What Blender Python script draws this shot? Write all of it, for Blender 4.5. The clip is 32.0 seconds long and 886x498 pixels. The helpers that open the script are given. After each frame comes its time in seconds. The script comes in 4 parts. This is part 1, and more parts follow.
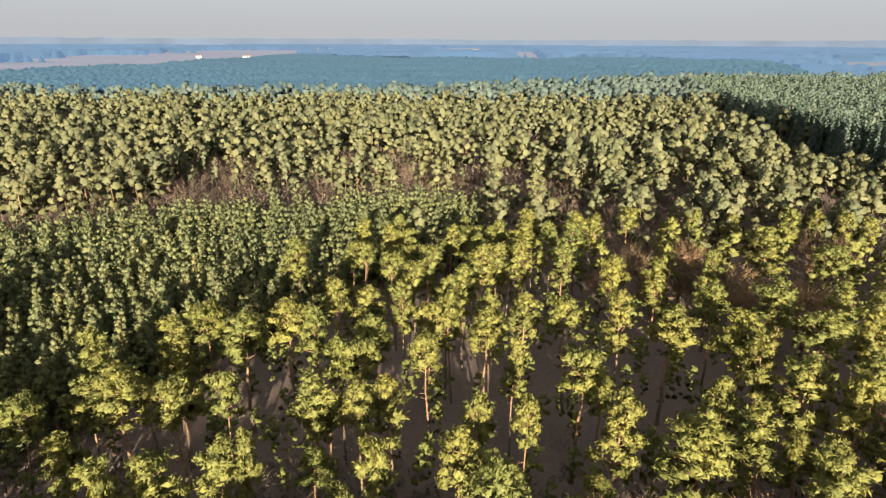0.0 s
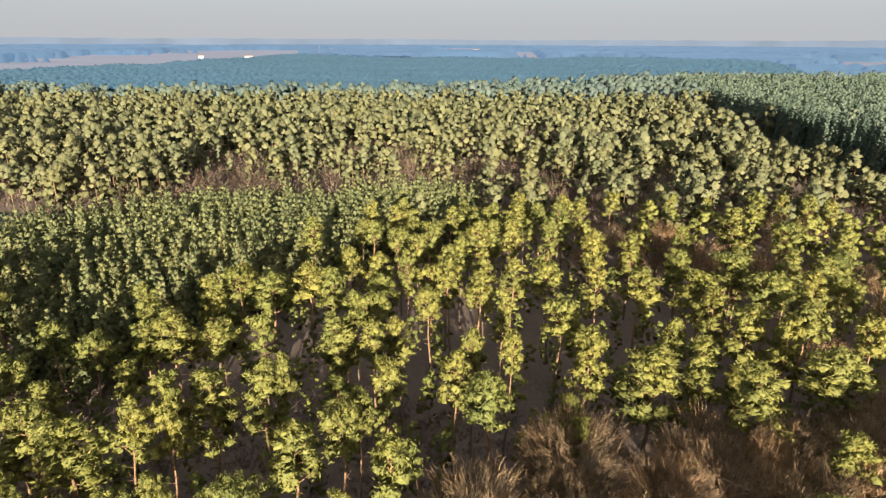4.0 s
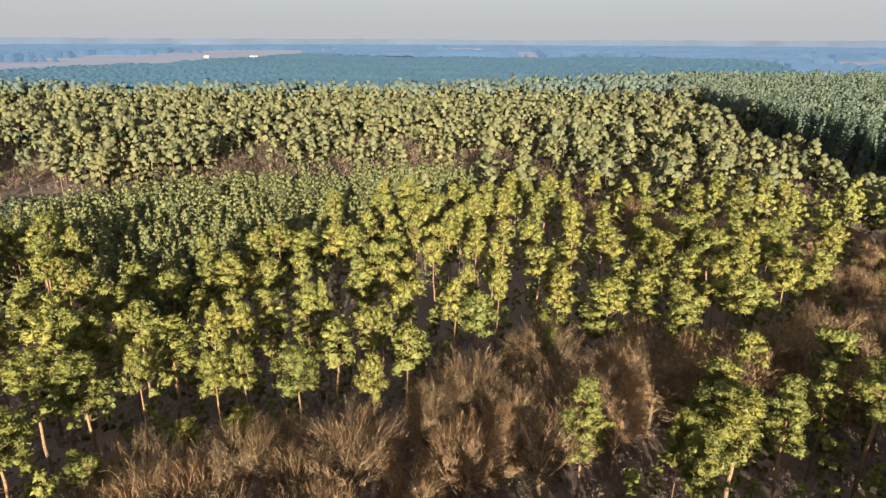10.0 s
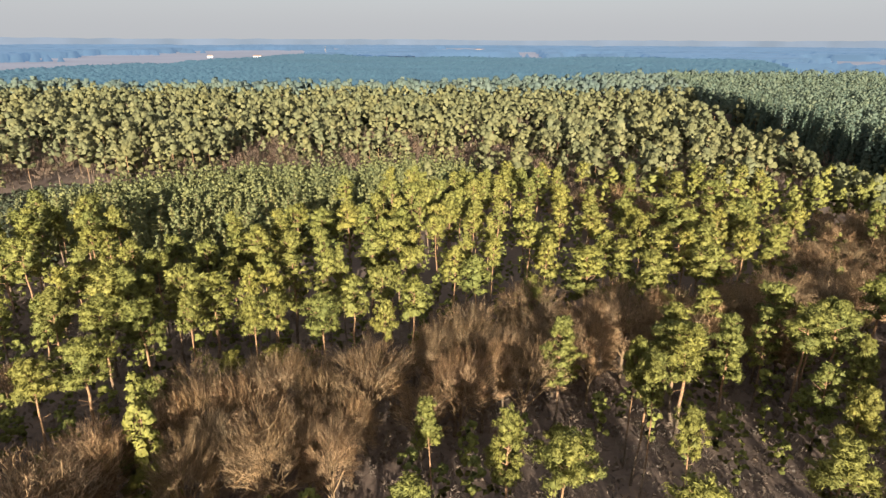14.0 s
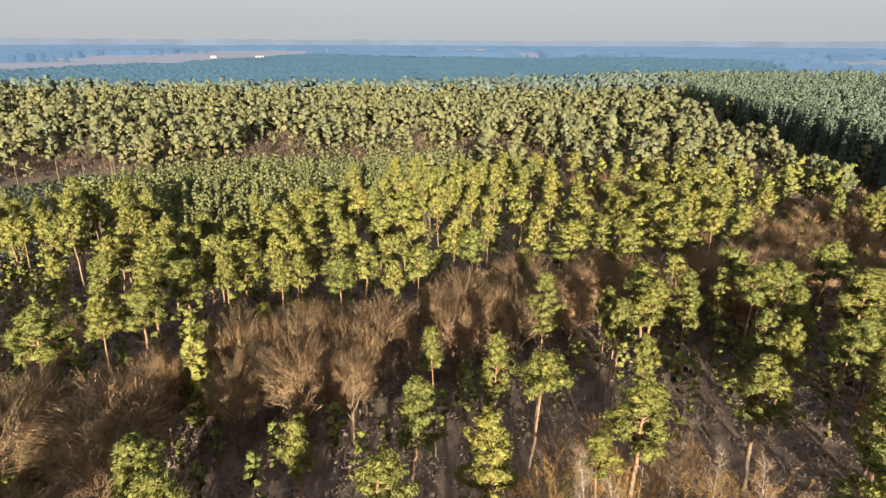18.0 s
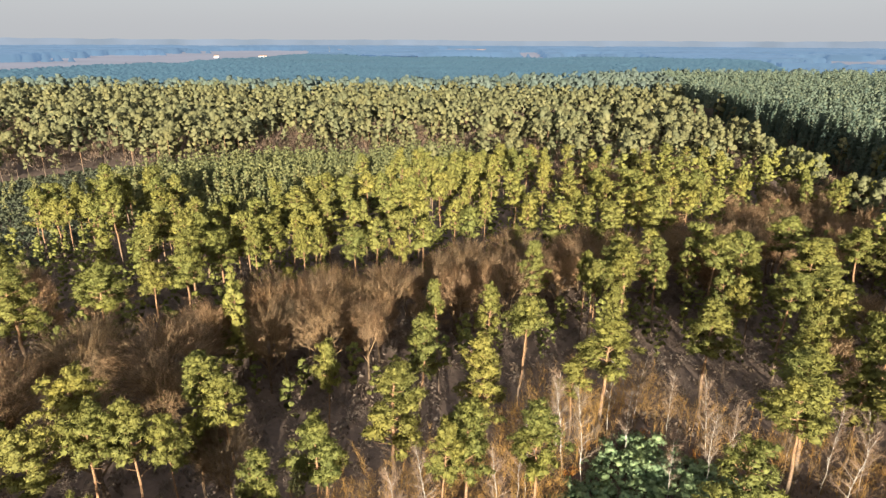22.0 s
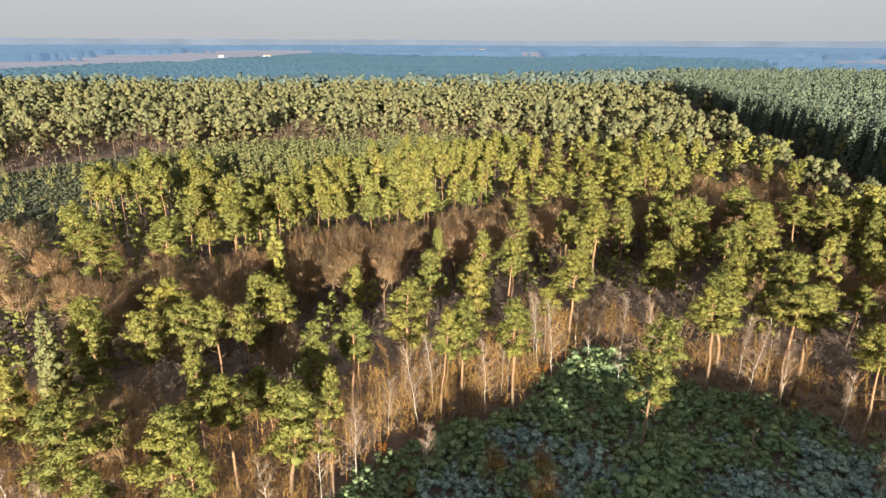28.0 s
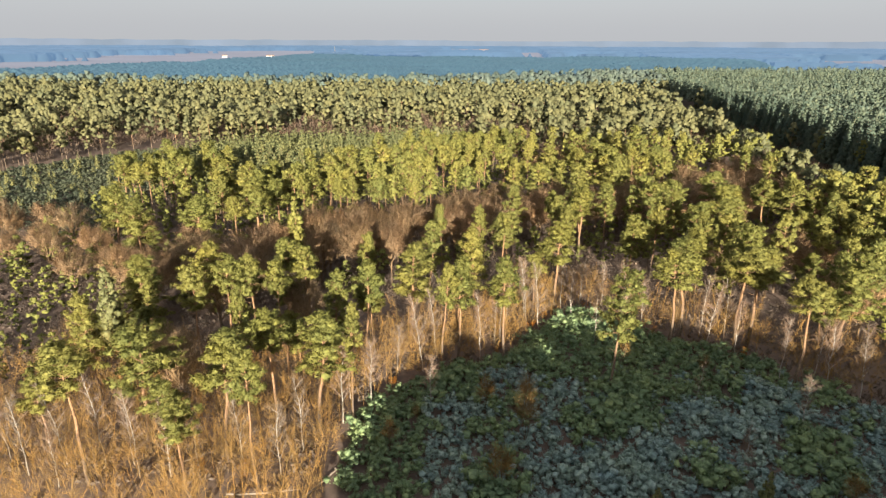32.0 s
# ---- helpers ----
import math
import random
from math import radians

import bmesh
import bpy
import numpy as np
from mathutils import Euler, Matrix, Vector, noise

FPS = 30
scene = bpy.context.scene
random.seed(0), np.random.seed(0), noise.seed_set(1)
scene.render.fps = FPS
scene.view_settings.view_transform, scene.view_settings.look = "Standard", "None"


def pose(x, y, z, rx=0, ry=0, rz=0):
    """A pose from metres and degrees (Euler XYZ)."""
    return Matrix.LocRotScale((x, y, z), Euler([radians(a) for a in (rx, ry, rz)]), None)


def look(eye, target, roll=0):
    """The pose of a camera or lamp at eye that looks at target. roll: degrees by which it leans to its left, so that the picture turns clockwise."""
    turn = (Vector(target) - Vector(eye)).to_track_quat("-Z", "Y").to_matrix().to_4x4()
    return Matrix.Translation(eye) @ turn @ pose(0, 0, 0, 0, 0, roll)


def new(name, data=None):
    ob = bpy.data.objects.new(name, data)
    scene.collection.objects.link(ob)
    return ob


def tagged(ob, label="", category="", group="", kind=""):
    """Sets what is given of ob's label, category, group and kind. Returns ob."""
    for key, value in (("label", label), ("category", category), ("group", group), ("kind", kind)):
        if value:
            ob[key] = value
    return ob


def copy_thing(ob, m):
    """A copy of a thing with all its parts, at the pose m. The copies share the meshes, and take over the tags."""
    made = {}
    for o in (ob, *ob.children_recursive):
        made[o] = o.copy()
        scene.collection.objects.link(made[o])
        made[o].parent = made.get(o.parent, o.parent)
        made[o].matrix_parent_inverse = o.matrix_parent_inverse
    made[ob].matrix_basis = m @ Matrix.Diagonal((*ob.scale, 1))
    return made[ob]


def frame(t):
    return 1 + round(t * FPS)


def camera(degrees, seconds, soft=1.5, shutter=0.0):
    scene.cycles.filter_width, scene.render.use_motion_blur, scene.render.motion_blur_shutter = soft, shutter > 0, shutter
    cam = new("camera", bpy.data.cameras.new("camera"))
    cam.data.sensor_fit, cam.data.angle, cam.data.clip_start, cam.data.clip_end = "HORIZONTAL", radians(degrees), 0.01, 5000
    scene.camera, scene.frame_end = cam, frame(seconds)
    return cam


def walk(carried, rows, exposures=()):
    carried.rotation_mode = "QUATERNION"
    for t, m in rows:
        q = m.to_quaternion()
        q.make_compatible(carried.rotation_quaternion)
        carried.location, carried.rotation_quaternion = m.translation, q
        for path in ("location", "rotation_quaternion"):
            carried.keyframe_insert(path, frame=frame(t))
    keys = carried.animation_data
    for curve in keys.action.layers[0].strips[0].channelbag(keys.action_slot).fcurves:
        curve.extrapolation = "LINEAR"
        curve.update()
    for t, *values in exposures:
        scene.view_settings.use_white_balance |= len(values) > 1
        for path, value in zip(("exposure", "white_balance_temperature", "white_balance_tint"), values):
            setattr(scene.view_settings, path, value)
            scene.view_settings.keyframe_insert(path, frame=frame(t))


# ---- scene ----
# ---- camera and its flight: backwards over the wood ----
cam = camera(71.79, 32.0, 1.4)
ROWS = [
   (0, 0.071, 0.095, 54.251, -18.916, 0.0),
   (2, 0.11, -7.346, 54.216, -18.909, 0.016),
   (4, 0.139, -14.862, 54.198, -18.905, 0.04),
   (6, 0.14, -22.594, 54.251, -18.908, 0.085),
   (8, 0.13, -30.412, 54.281, -18.911, 0.145),
   (10, 0.101, -38.233, 54.177, -18.906, 0.222),
   (12, 0.107, -46.046, 54.035, -18.896, 0.299),
   (14, 0.242, -53.806, 53.947, -18.88, 0.36),
   (16, 0.377, -61.532, 53.821, -18.862, 0.413),
   (18, 0.382, -69.186, 53.537, -18.838, 0.455),
   (20, 0.365, -76.9, 53.271, -18.821, 0.499),
   (22, 0.401, -84.842, 53.246, -18.827, 0.56),
   (24, 0.456, -92.86, 53.201, -18.838, 0.623),
   (26, 0.507, -100.841, 52.871, -18.842, 0.671),
   (28, 0.585, -108.834, 52.489, -18.837, 0.721),
   (30, 0.726, -116.854, 52.227, -18.813, 0.786),
   (32, 0.89, -124.885, 51.993, -18.782, 0.856),
]

walk(cam, [(t, look((x, y, z), (x - math.sin(radians(w)) * math.cos(radians(p)), y + math.cos(radians(w)) * math.cos(radians(p)),
                                z + math.sin(radians(p))), 0.24)) for t, x, y, z, p, w in ROWS], [(0, 2.03, 5650, 14), (32, 2.03, 5650, 14)])

# ---- sky and sun: low winter sun behind the camera ----
world = bpy.data.worlds.new("hazy_sky")
scene.world = world
world.use_nodes = True
wn, wl = world.node_tree.nodes, world.node_tree.links
wn.clear()
sky = wn.new("ShaderNodeTexSky")
sky.sky_type, sky.sun_disc = "NISHITA", False
sky.sun_elevation, sky.sun_rotation = radians(11.5), radians(183.4)
sky.air_density, sky.dust_density, sky.ozone_density = 1.0, 4.0, 1.5
bg, wo = wn.new("ShaderNodeBackground"), wn.new("ShaderNodeOutputWorld")
bg.inputs["Strength"].default_value = 0.13
veil = wn.new("ShaderNodeMix")  # thin high haze over the blue
veil.data_type = "RGBA"
veil.inputs[0].default_value = 0.92
veil.inputs[7].default_value = (1.1, 1.05, 0.925, 1)
wl.new(sky.outputs["Color"], veil.inputs[6])
wl.new(veil.outputs[2], bg.inputs["Color"])
wl.new(bg.outputs["Background"], wo.inputs["Surface"])
sun = new("sun", bpy.data.lights.new("sun", "SUN"))
sun.data.energy, sun.data.angle, sun.data.color = 4.6, radians(0.6), (1.0, 0.84, 0.58)
sun.matrix_world = look((20, -300, 66), (0, 0, 0))


# ---- materials ----
def shader(name, rough=0.8):
    m = bpy.data.materials.new(name)
    m.use_nodes = True
    n = m.node_tree.nodes
    b = n["Principled BSDF"]
    b.inputs["Roughness"].default_value = rough
    b.inputs["Specular IOR Level"].default_value = 0.2
    return m, n, m.node_tree.links, b


def ramp(n, stops):
    r = n.new("ShaderNodeValToRGB")
    while len(r.color_ramp.elements) < len(stops):
        r.color_ramp.elements.new(0.5)
    for e, (at, c) in zip(r.color_ramp.elements, stops):
        e.position, e.color = at, (*c, 1)
    return r


def noise_node(n, l, scale, detail=4.0, coords="Object"):
    tc, t = n.new("ShaderNodeTexCoord"), n.new("ShaderNodeTexNoise")
    t.inputs["Scale"].default_value, t.inputs["Detail"].default_value = scale, detail
    l.new(tc.outputs[coords], t.inputs["Vector"])
    return t


def world_noise(n, l, scale, detail=3.0):
    g, t = n.new("ShaderNodeNewGeometry"), n.new("ShaderNodeTexNoise")
    t.inputs["Scale"].default_value, t.inputs["Detail"].default_value = scale, detail
    l.new(g.outputs["Position"], t.inputs["Vector"])
    return t


def mix(n, l, a, b, fac, kind="MIX"):
    m = n.new("ShaderNodeMix")
    m.data_type, m.blend_type = "RGBA", kind
    for sock, v in ((m.inputs[0], fac), (m.inputs[6], a), (m.inputs[7], b)):
        if hasattr(v, "links"):
            l.new(v, sock)
        elif isinstance(v, (int, float)):
            sock.default_value = v
        else:
            sock.default_value = (*v, 1)
    return m.outputs[2]


def foliage(name, dark, mid, light, patch=0.16, translucent=0.26, rough=0.65, grain=2.2, speckle=1.0):
    """Needles or leaves: each tuft differs, and so does each tree."""
    m, n, l, b = shader(name, rough)
    g = n.new("ShaderNodeNewGeometry")
    r = ramp(n, ((0.0, dark), (0.55, mid), (1.0, light)))
    l.new(g.outputs["Random Per Island"], r.inputs[0])
    t = world_noise(n, l, patch, 2.0)
    tint = ramp(n, ((0.3, (0.76, 0.82, 0.9)), (0.5, (1, 1, 1)), (0.7, (1.1, 1.05, 0.92))))
    l.new(t.outputs["Fac"], tint.inputs[0])
    c = mix(n, l, r.outputs[0], tint.outputs[0], 1.0, "MULTIPLY")
    o = n.new("ShaderNodeObjectInfo")
    own = ramp(n, ((0.0, (0.84, 0.9, 0.9)), (1.0, (1.1, 1.06, 1.02))))
    l.new(o.outputs["Random"], own.inputs[0])
    c = mix(n, l, c, own.outputs[0], 1.0, "MULTIPLY")
    fine = world_noise(n, l, grain, 4.0)
    fr = ramp(n, ((0.32, [1 - speckle * c for c in (0.38, 0.36, 0.34)]), (0.52, (1, 1, 1)), (0.72, [1 + speckle * c for c in (0.3, 0.26, 0.18)])))
    l.new(fine.outputs["Fac"], fr.inputs[0])
    c = mix(n, l, c, fr.outputs[0], 1.0, "MULTIPLY")
    bump = n.new("ShaderNodeBump")
    bump.inputs["Strength"].default_value, bump.inputs["Distance"].default_value = 0.7 * speckle, 0.7 / grain
    l.new(fine.outputs["Fac"], bump.inputs["Height"])
    l.new(bump.outputs[0], b.inputs["Normal"])
    l.new(c, b.inputs["Base Color"])
    tr, add = n.new("ShaderNodeBsdfTranslucent"), n.new("ShaderNodeMixShader")
    l.new(c, tr.inputs["Color"])
    add.inputs[0].default_value = translucent
    l.new(b.outputs[0], add.inputs[1])
    l.new(tr.outputs[0], add.inputs[2])
    l.new(add.outputs[0], n["Material Output"].inputs["Surface"])
    return m


def barky(name, low, high, split=9.0, scale=6.0):
    """Bark: grey and ridged low down, flaking to another colour higher up."""
    m, n, l, b = shader(name, 0.9)
    t = noise_node(n, l, scale, 6.0)
    tc, sep, add, mr = (n.new("ShaderNode" + k) for k in ("TexCoord", "SeparateXYZ", "Math", "MapRange"))
    l.new(tc.outputs["Object"], sep.inputs[0])
    l.new(sep.outputs["Z"], mr.inputs["Value"])
    mr.inputs["From Min"].default_value, mr.inputs["From Max"].default_value = split * 0.45, split
    c = mix(n, l, low, high, mr.outputs[0])
    d = ramp(n, ((0.35, (0.45, 0.42, 0.4)), (0.65, (1.15, 1.12, 1.05))))
    l.new(t.outputs["Fac"], d.inputs[0])
    l.new(mix(n, l, c, d.outputs[0], 1.0, "MULTIPLY"), b.inputs["Base Color"])
    bump = n.new("ShaderNodeBump")
    bump.inputs["Strength"].default_value = 0.6
    l.new(t.outputs["Fac"], bump.inputs["Height"])
    l.new(bump.outputs[0], b.inputs["Normal"])
    return m


def birch_bark():
    m, n, l, b = shader("birch_bark", 0.7)
    tc, mp, t = n.new("ShaderNodeTexCoord"), n.new("ShaderNodeMapping"), n.new("ShaderNodeTexNoise")
    mp.inputs["Scale"].default_value = (1.5, 1.5, 7.0)
    t.inputs["Scale"].default_value, t.inputs["Detail"].default_value = 1.4, 3.0
    l.new(tc.outputs["Object"], mp.inputs[0])
    l.new(mp.outputs[0], t.inputs["Vector"])
    r = ramp(n, ((0.36, (0.05, 0.045, 0.04)), (0.46, (0.4, 0.36, 0.3)), (0.7, (0.5, 0.46, 0.4))))
    l.new(t.outputs["Fac"], r.inputs[0])
    l.new(r.outputs[0], b.inputs["Base Color"])
    return m


def mottled(name, colours, fine, coarse, rough=0.95, bump=0.5):
    """Ground: two scales of noise between three colours."""
    m, n, l, b = shader(name, rough)
    a, c = world_noise(n, l, fine, 8.0), world_noise(n, l, coarse, 4.0)
    r = ramp(n, ((0.3, colours[0]), (0.52, colours[1]), (0.75, colours[2])))
    v = n.new("ShaderNodeMath")
    v.operation = "MULTIPLY_ADD"
    v.inputs[1].default_value = 0.5
    half = n.new("ShaderNodeMath")
    half.operation = "MULTIPLY"
    half.inputs[1].default_value = 0.5
    l.new(a.outputs["Fac"], half.inputs[0])
    l.new(c.outputs["Fac"], v.inputs[0])
    l.new(half.outputs[0], v.inputs[2])
    l.new(v.outputs[0], r.inputs[0])
    l.new(r.outputs[0], b.inputs["Base Color"])
    bp = n.new("ShaderNodeBump")
    bp.inputs["Strength"].default_value = bump
    l.new(a.outputs["Fac"], bp.inputs["Height"])
    l.new(bp.outputs[0], b.inputs["Normal"])
    return m


NEEDLES = foliage("pine_needles", (0.174, 0.17, 0.041), (0.212, 0.204, 0.049), (0.25, 0.236, 0.059))
# Duller, bluer needles: haze of the distance is mixed into these two colours.
MIDHAZE_NEEDLES = foliage("midhaze_pine_needles", (0.129, 0.134, 0.063), (0.151, 0.153, 0.071), (0.176, 0.173, 0.081), patch=0.05, grain=1.2, speckle=0.5)
HAZY_NEEDLES = foliage("hazed_distant_needles", (0.125, 0.159, 0.128), (0.145, 0.176, 0.145), (0.169, 0.194, 0.159), patch=0.03, grain=0.8, speckle=0.3)
YOUNG_NEEDLES = foliage("young_pine_needles", (0.144, 0.152, 0.062), (0.175, 0.178, 0.071), (0.212, 0.209, 0.085))
SPRUCE_NEEDLES = foliage("spruce_needles", (0.083, 0.116, 0.085), (0.105, 0.137, 0.097), (0.134, 0.16, 0.108), speckle=0.5)
EVERGREEN = foliage("evergreen_leaves", (0.224, 0.294, 0.143), (0.272, 0.339, 0.161), (0.335, 0.398, 0.19), patch=0.3, rough=0.4)
FROSTED = foliage("frosted_leaves", (0.287, 0.363, 0.31), (0.348, 0.432, 0.371), (0.454, 0.528, 0.467), patch=0.3, rough=0.4)
SCRUB_LEAVES = foliage("scrub_leaves", (0.072, 0.085, 0.052), (0.097, 0.111, 0.067), (0.13, 0.144, 0.092), patch=0.12)
TWIGS = foliage("brown_twigs", (0.302, 0.196, 0.112), (0.437, 0.289, 0.162), (0.549, 0.375, 0.213), patch=0.2, translucent=0.2, rough=0.9)
RED_TWIGS = foliage("reddish_twigs", (0.184, 0.129, 0.094), (0.259, 0.184, 0.132), (0.322, 0.236, 0.172), patch=0.2, translucent=0.2, rough=0.9)
DARK_TWIGS = foliage("dark_brush", (0.195, 0.146, 0.114), (0.24, 0.176, 0.137), (0.286, 0.205, 0.156), patch=0.2, translucent=0.2, rough=0.9)
GOLD_TWIGS = foliage("golden_twigs", (0.25, 0.138, 0.041), (0.36, 0.208, 0.065), (0.45, 0.28, 0.098), patch=0.25, translucent=0.2, rough=0.9)
RUSSET = foliage("russet_leaves", (0.2, 0.07, 0.012), (0.34, 0.14, 0.02), (0.45, 0.22, 0.03), patch=0.4, translucent=0.3)
PINE_BARK = barky("pine_bark", (0.17, 0.13, 0.095), (0.29, 0.18, 0.10))
GREY_BARK = barky("grey_bark", (0.17, 0.125, 0.08), (0.26, 0.18, 0.1), 6.0)
BIRCH_BARK = birch_bark()
LITTER = mottled("leaf_litter", ((0.105, 0.078, 0.062), (0.165, 0.12, 0.092), (0.22, 0.158, 0.118)), 1.3, 0.05)
MEADOW = mottled("winter_meadow", ((0.30, 0.26, 0.19), (0.42, 0.37, 0.28), (0.5, 0.44, 0.34)), 0.02, 0.004, bump=0.1)
HEATH = mottled("frosty_heath", ((0.04, 0.05, 0.03), (0.09, 0.1, 0.06), (0.17, 0.17, 0.12)), 0.8, 0.06)
PLASTER = mottled("white_plaster", ((0.5, 0.49, 0.47), (0.56, 0.55, 0.53), (0.6, 0.59, 0.57)), 2.0, 0.3, bump=0.05)
TILES = mottled("grey_roof", ((0.14, 0.11, 0.1), (0.2, 0.15, 0.13), (0.25, 0.2, 0.17)), 3.0, 0.4)
TIMBER = mottled("fallen_timber", ((0.14, 0.11, 0.08), (0.27, 0.22, 0.17), (0.36, 0.31, 0.25)), 3.0, 0.7)

# ---- mesh helpers ----
rng = np.random.default_rng(7)


def mesh_of(name, verts, faces, material, smooth=False):
    """A mesh from arrays of places and of equal-sided faces."""
    verts, faces = np.asarray(verts, np.float32), np.asarray(faces, np.int32)
    verts, bulge = verts[:, :3], verts[:, 3:]
    me = bpy.data.meshes.new(name)
    k = faces.shape[1]
    me.vertices.add(len(verts))
    me.vertices.foreach_set("co", np.ascontiguousarray(verts).ravel())
    me.loops.add(faces.size)
    me.loops.foreach_set("vertex_index", faces.ravel())
    me.polygons.add(len(faces))
    me.polygons.foreach_set("loop_start", np.arange(0, faces.size, k, dtype=np.int32))
    if smooth:
        me.polygons.foreach_set("use_smooth", np.ones(len(faces), bool))
    me.update(calc_edges=True)
    me.materials.append(material)
    if bulge.shape[1] == 3:  # leaves are shaded as the clump that they belong to
        me.polygons.foreach_set("use_smooth", np.ones(len(faces), bool))
        me.normals_split_custom_set_from_vertices(np.ascontiguousarray(bulge))
    return me


def part(name, me, parent, label=""):
    ob = new(name, me)
    ob.parent = parent
    return tagged(ob, label)


def unit(v):
    return v / (np.linalg.norm(v, axis=-1, keepdims=True) + 1e-9)


def leaves(centres, radii, each, size, spike=0.5, g=rng, up=0.15, hub=None, whole=0.0, ruffle=0.2, slim=0.5, rise=0.32):
    """Rhombic tufts on the outside of many small clumps: part lie on the clump, part point out of it."""
    c = np.repeat(np.asarray(centres, float), each, 0)
    r = np.repeat(np.asarray(radii, float), each, 0)
    u = unit(g.normal(size=c.shape) + (0, 0, up))
    at = c + u * r * g.uniform(0.62, 1.05, (len(c), 1))
    swell = u
    if hub is not None:
        swell = (1 - whole) * u + whole * unit((at - hub[0]) / hub[1])
    swell = unit((swell + ruffle * g.normal(size=c.shape)) * (1, 1, rise))
    out = unit(swell + 2 * ruffle * g.normal(size=c.shape))
    side = unit(np.cross(out, g.normal(size=c.shape)))
    other = np.cross(out, side)
    s = size * g.uniform(0.65, 1.35, (len(c), 1))
    long = np.where(g.random((len(c), 1)) < spike, unit(out + 0.7 * side), other)
    v = np.stack([at - long * s, at + side * s * slim, at + long * s, at - side * s * slim], 1)
    face = np.cross(v[:, 2] - v[:, 0], v[:, 3] - v[:, 1])
    back = (face * swell).sum(-1) < 0
    v[back] = v[back][:, ::-1]
    return np.concatenate([v, np.repeat(swell[:, None], 4, 1)], -1).reshape(-1, 6)


def quads(count):
    return np.arange(count * 4).reshape(-1, 4)


def cube_ball(k):
    """A cube of k by k faces a side, swollen to a ball: places and faces."""
    u = np.linspace(-1, 1, k + 1)
    seen, faces = {}, []
    for axis in range(3):
        for end in (-1, 1):
            def corner(i, j):
                p = np.roll((end, u[i], u[j]), axis)
                return seen.setdefault(tuple(np.round(p, 4)), len(seen))
            for i in range(k):
                for j in range(k):
                    q = [corner(i, j), corner(i + 1, j), corner(i + 1, j + 1), corner(i, j + 1)]
                    faces.append(q if end > 0 else q[::-1])
    return unit(np.array(list(seen))), np.array(faces)


def bun(k=6):
    """A low bun, open below: two rings and a cap."""
    a = np.arange(k) / k * 2 * np.pi
    rings = [np.column_stack([r * np.cos(a + d), r * np.sin(a + d), 0 * a + z]) for r, z, d in ((0.75, -0.62, 0), (1.0, 0.0, 0.2), (0.55, 0.8, 0.4))]
    i, j = np.arange(k), (np.arange(k) + 1) % k
    f = [np.stack([i + k * m, j + k * m, j + k * (m + 1), i + k * (m + 1)], -1) for m in (0, 1)]
    return np.concatenate(rings), np.concatenate(f + [np.array([(12, 13, 14, 15), (12, 15, 16, 17)])])


SHAPES = {6: cube_ball(1), 24: cube_ball(2), 14: bun()}


def pads(centres, radii, g, shape=24, size=0.85, hub=None, whole=0.0, rough=0.27, up=0.0, rise=0.45):
    """Closed clumps of needles: uneven lumps, one for each place."""
    c, r = np.asarray(centres, float), np.asarray(radii, float) * size
    base, faces = SHAPES[shape]
    a = g.uniform(0, 6.283, len(c))
    cs, sn = np.cos(a)[:, None], np.sin(a)[:, None]
    u = np.stack([base[:, 0] * cs - base[:, 1] * sn, base[:, 0] * sn + base[:, 1] * cs, base[:, 2] + 0 * cs], -1)
    at = c[:, None] + u * r[:, None] * (1 + rough * g.normal(size=(*u.shape[:2], 1)))
    swell = unit(u)
    if hub is not None:
        swell = unit((1 - whole) * swell + whole * unit((at - hub[0]) / hub[1]))
    swell = unit(swell * (1, 1, rise) + (0, 0, up))
    f = faces[None] + (np.arange(len(c)) * len(base))[:, None, None]
    return np.concatenate([at, swell], -1).reshape(-1, 6), f.reshape(-1, 4)


def shell(v):
    """Places and faces of a crown, given as such or as loose leaves."""
    return v if isinstance(v, tuple) else (v, quads(len(v) // 4))


def tube(line, radii, sides=5):
    """A tapering round limb along a line: places and four-sided faces."""
    line, radii = np.asarray(line, float), np.asarray(radii, float)
    along = unit(np.gradient(line, axis=0))
    ref = np.where(np.abs(along[:, 2:]) > 0.9, (1.0, 0, 0), (0, 0, 1.0))
    a = unit(np.cross(along, ref))
    b = np.cross(along, a)
    ang = np.arange(sides) / sides * 2 * np.pi
    ring = line[:, None] + radii[:, None, None] * (np.cos(ang)[None, :, None] * a[:, None] + np.sin(ang)[None, :, None] * b[:, None])
    k, i = np.meshgrid(np.arange(len(line) - 1), np.arange(sides), indexing="ij")
    j = (i + 1) % sides
    f = np.stack([k * sides + i, k * sides + j, (k + 1) * sides + j, (k + 1) * sides + i], -1).reshape(-1, 4)
    return ring.reshape(-1, 3), f


def joined(pieces):
    vs, fs, n = [], [], 0
    for v, f in pieces:
        vs.append(v)
        fs.append(f + n)
        n += len(v)
    return np.concatenate(vs), np.concatenate(fs)


def bend(start, way, length, steps, wild, g, lift=0.0):
    """A crooked line."""
    pts, d = [np.array(start, float)], unit(np.array(way, float))
    for _ in range(steps):
        d = unit(d + wild * g.normal(size=3) + (0, 0, lift))
        pts.append(pts[-1] + d * length / steps)
    return np.array(pts)


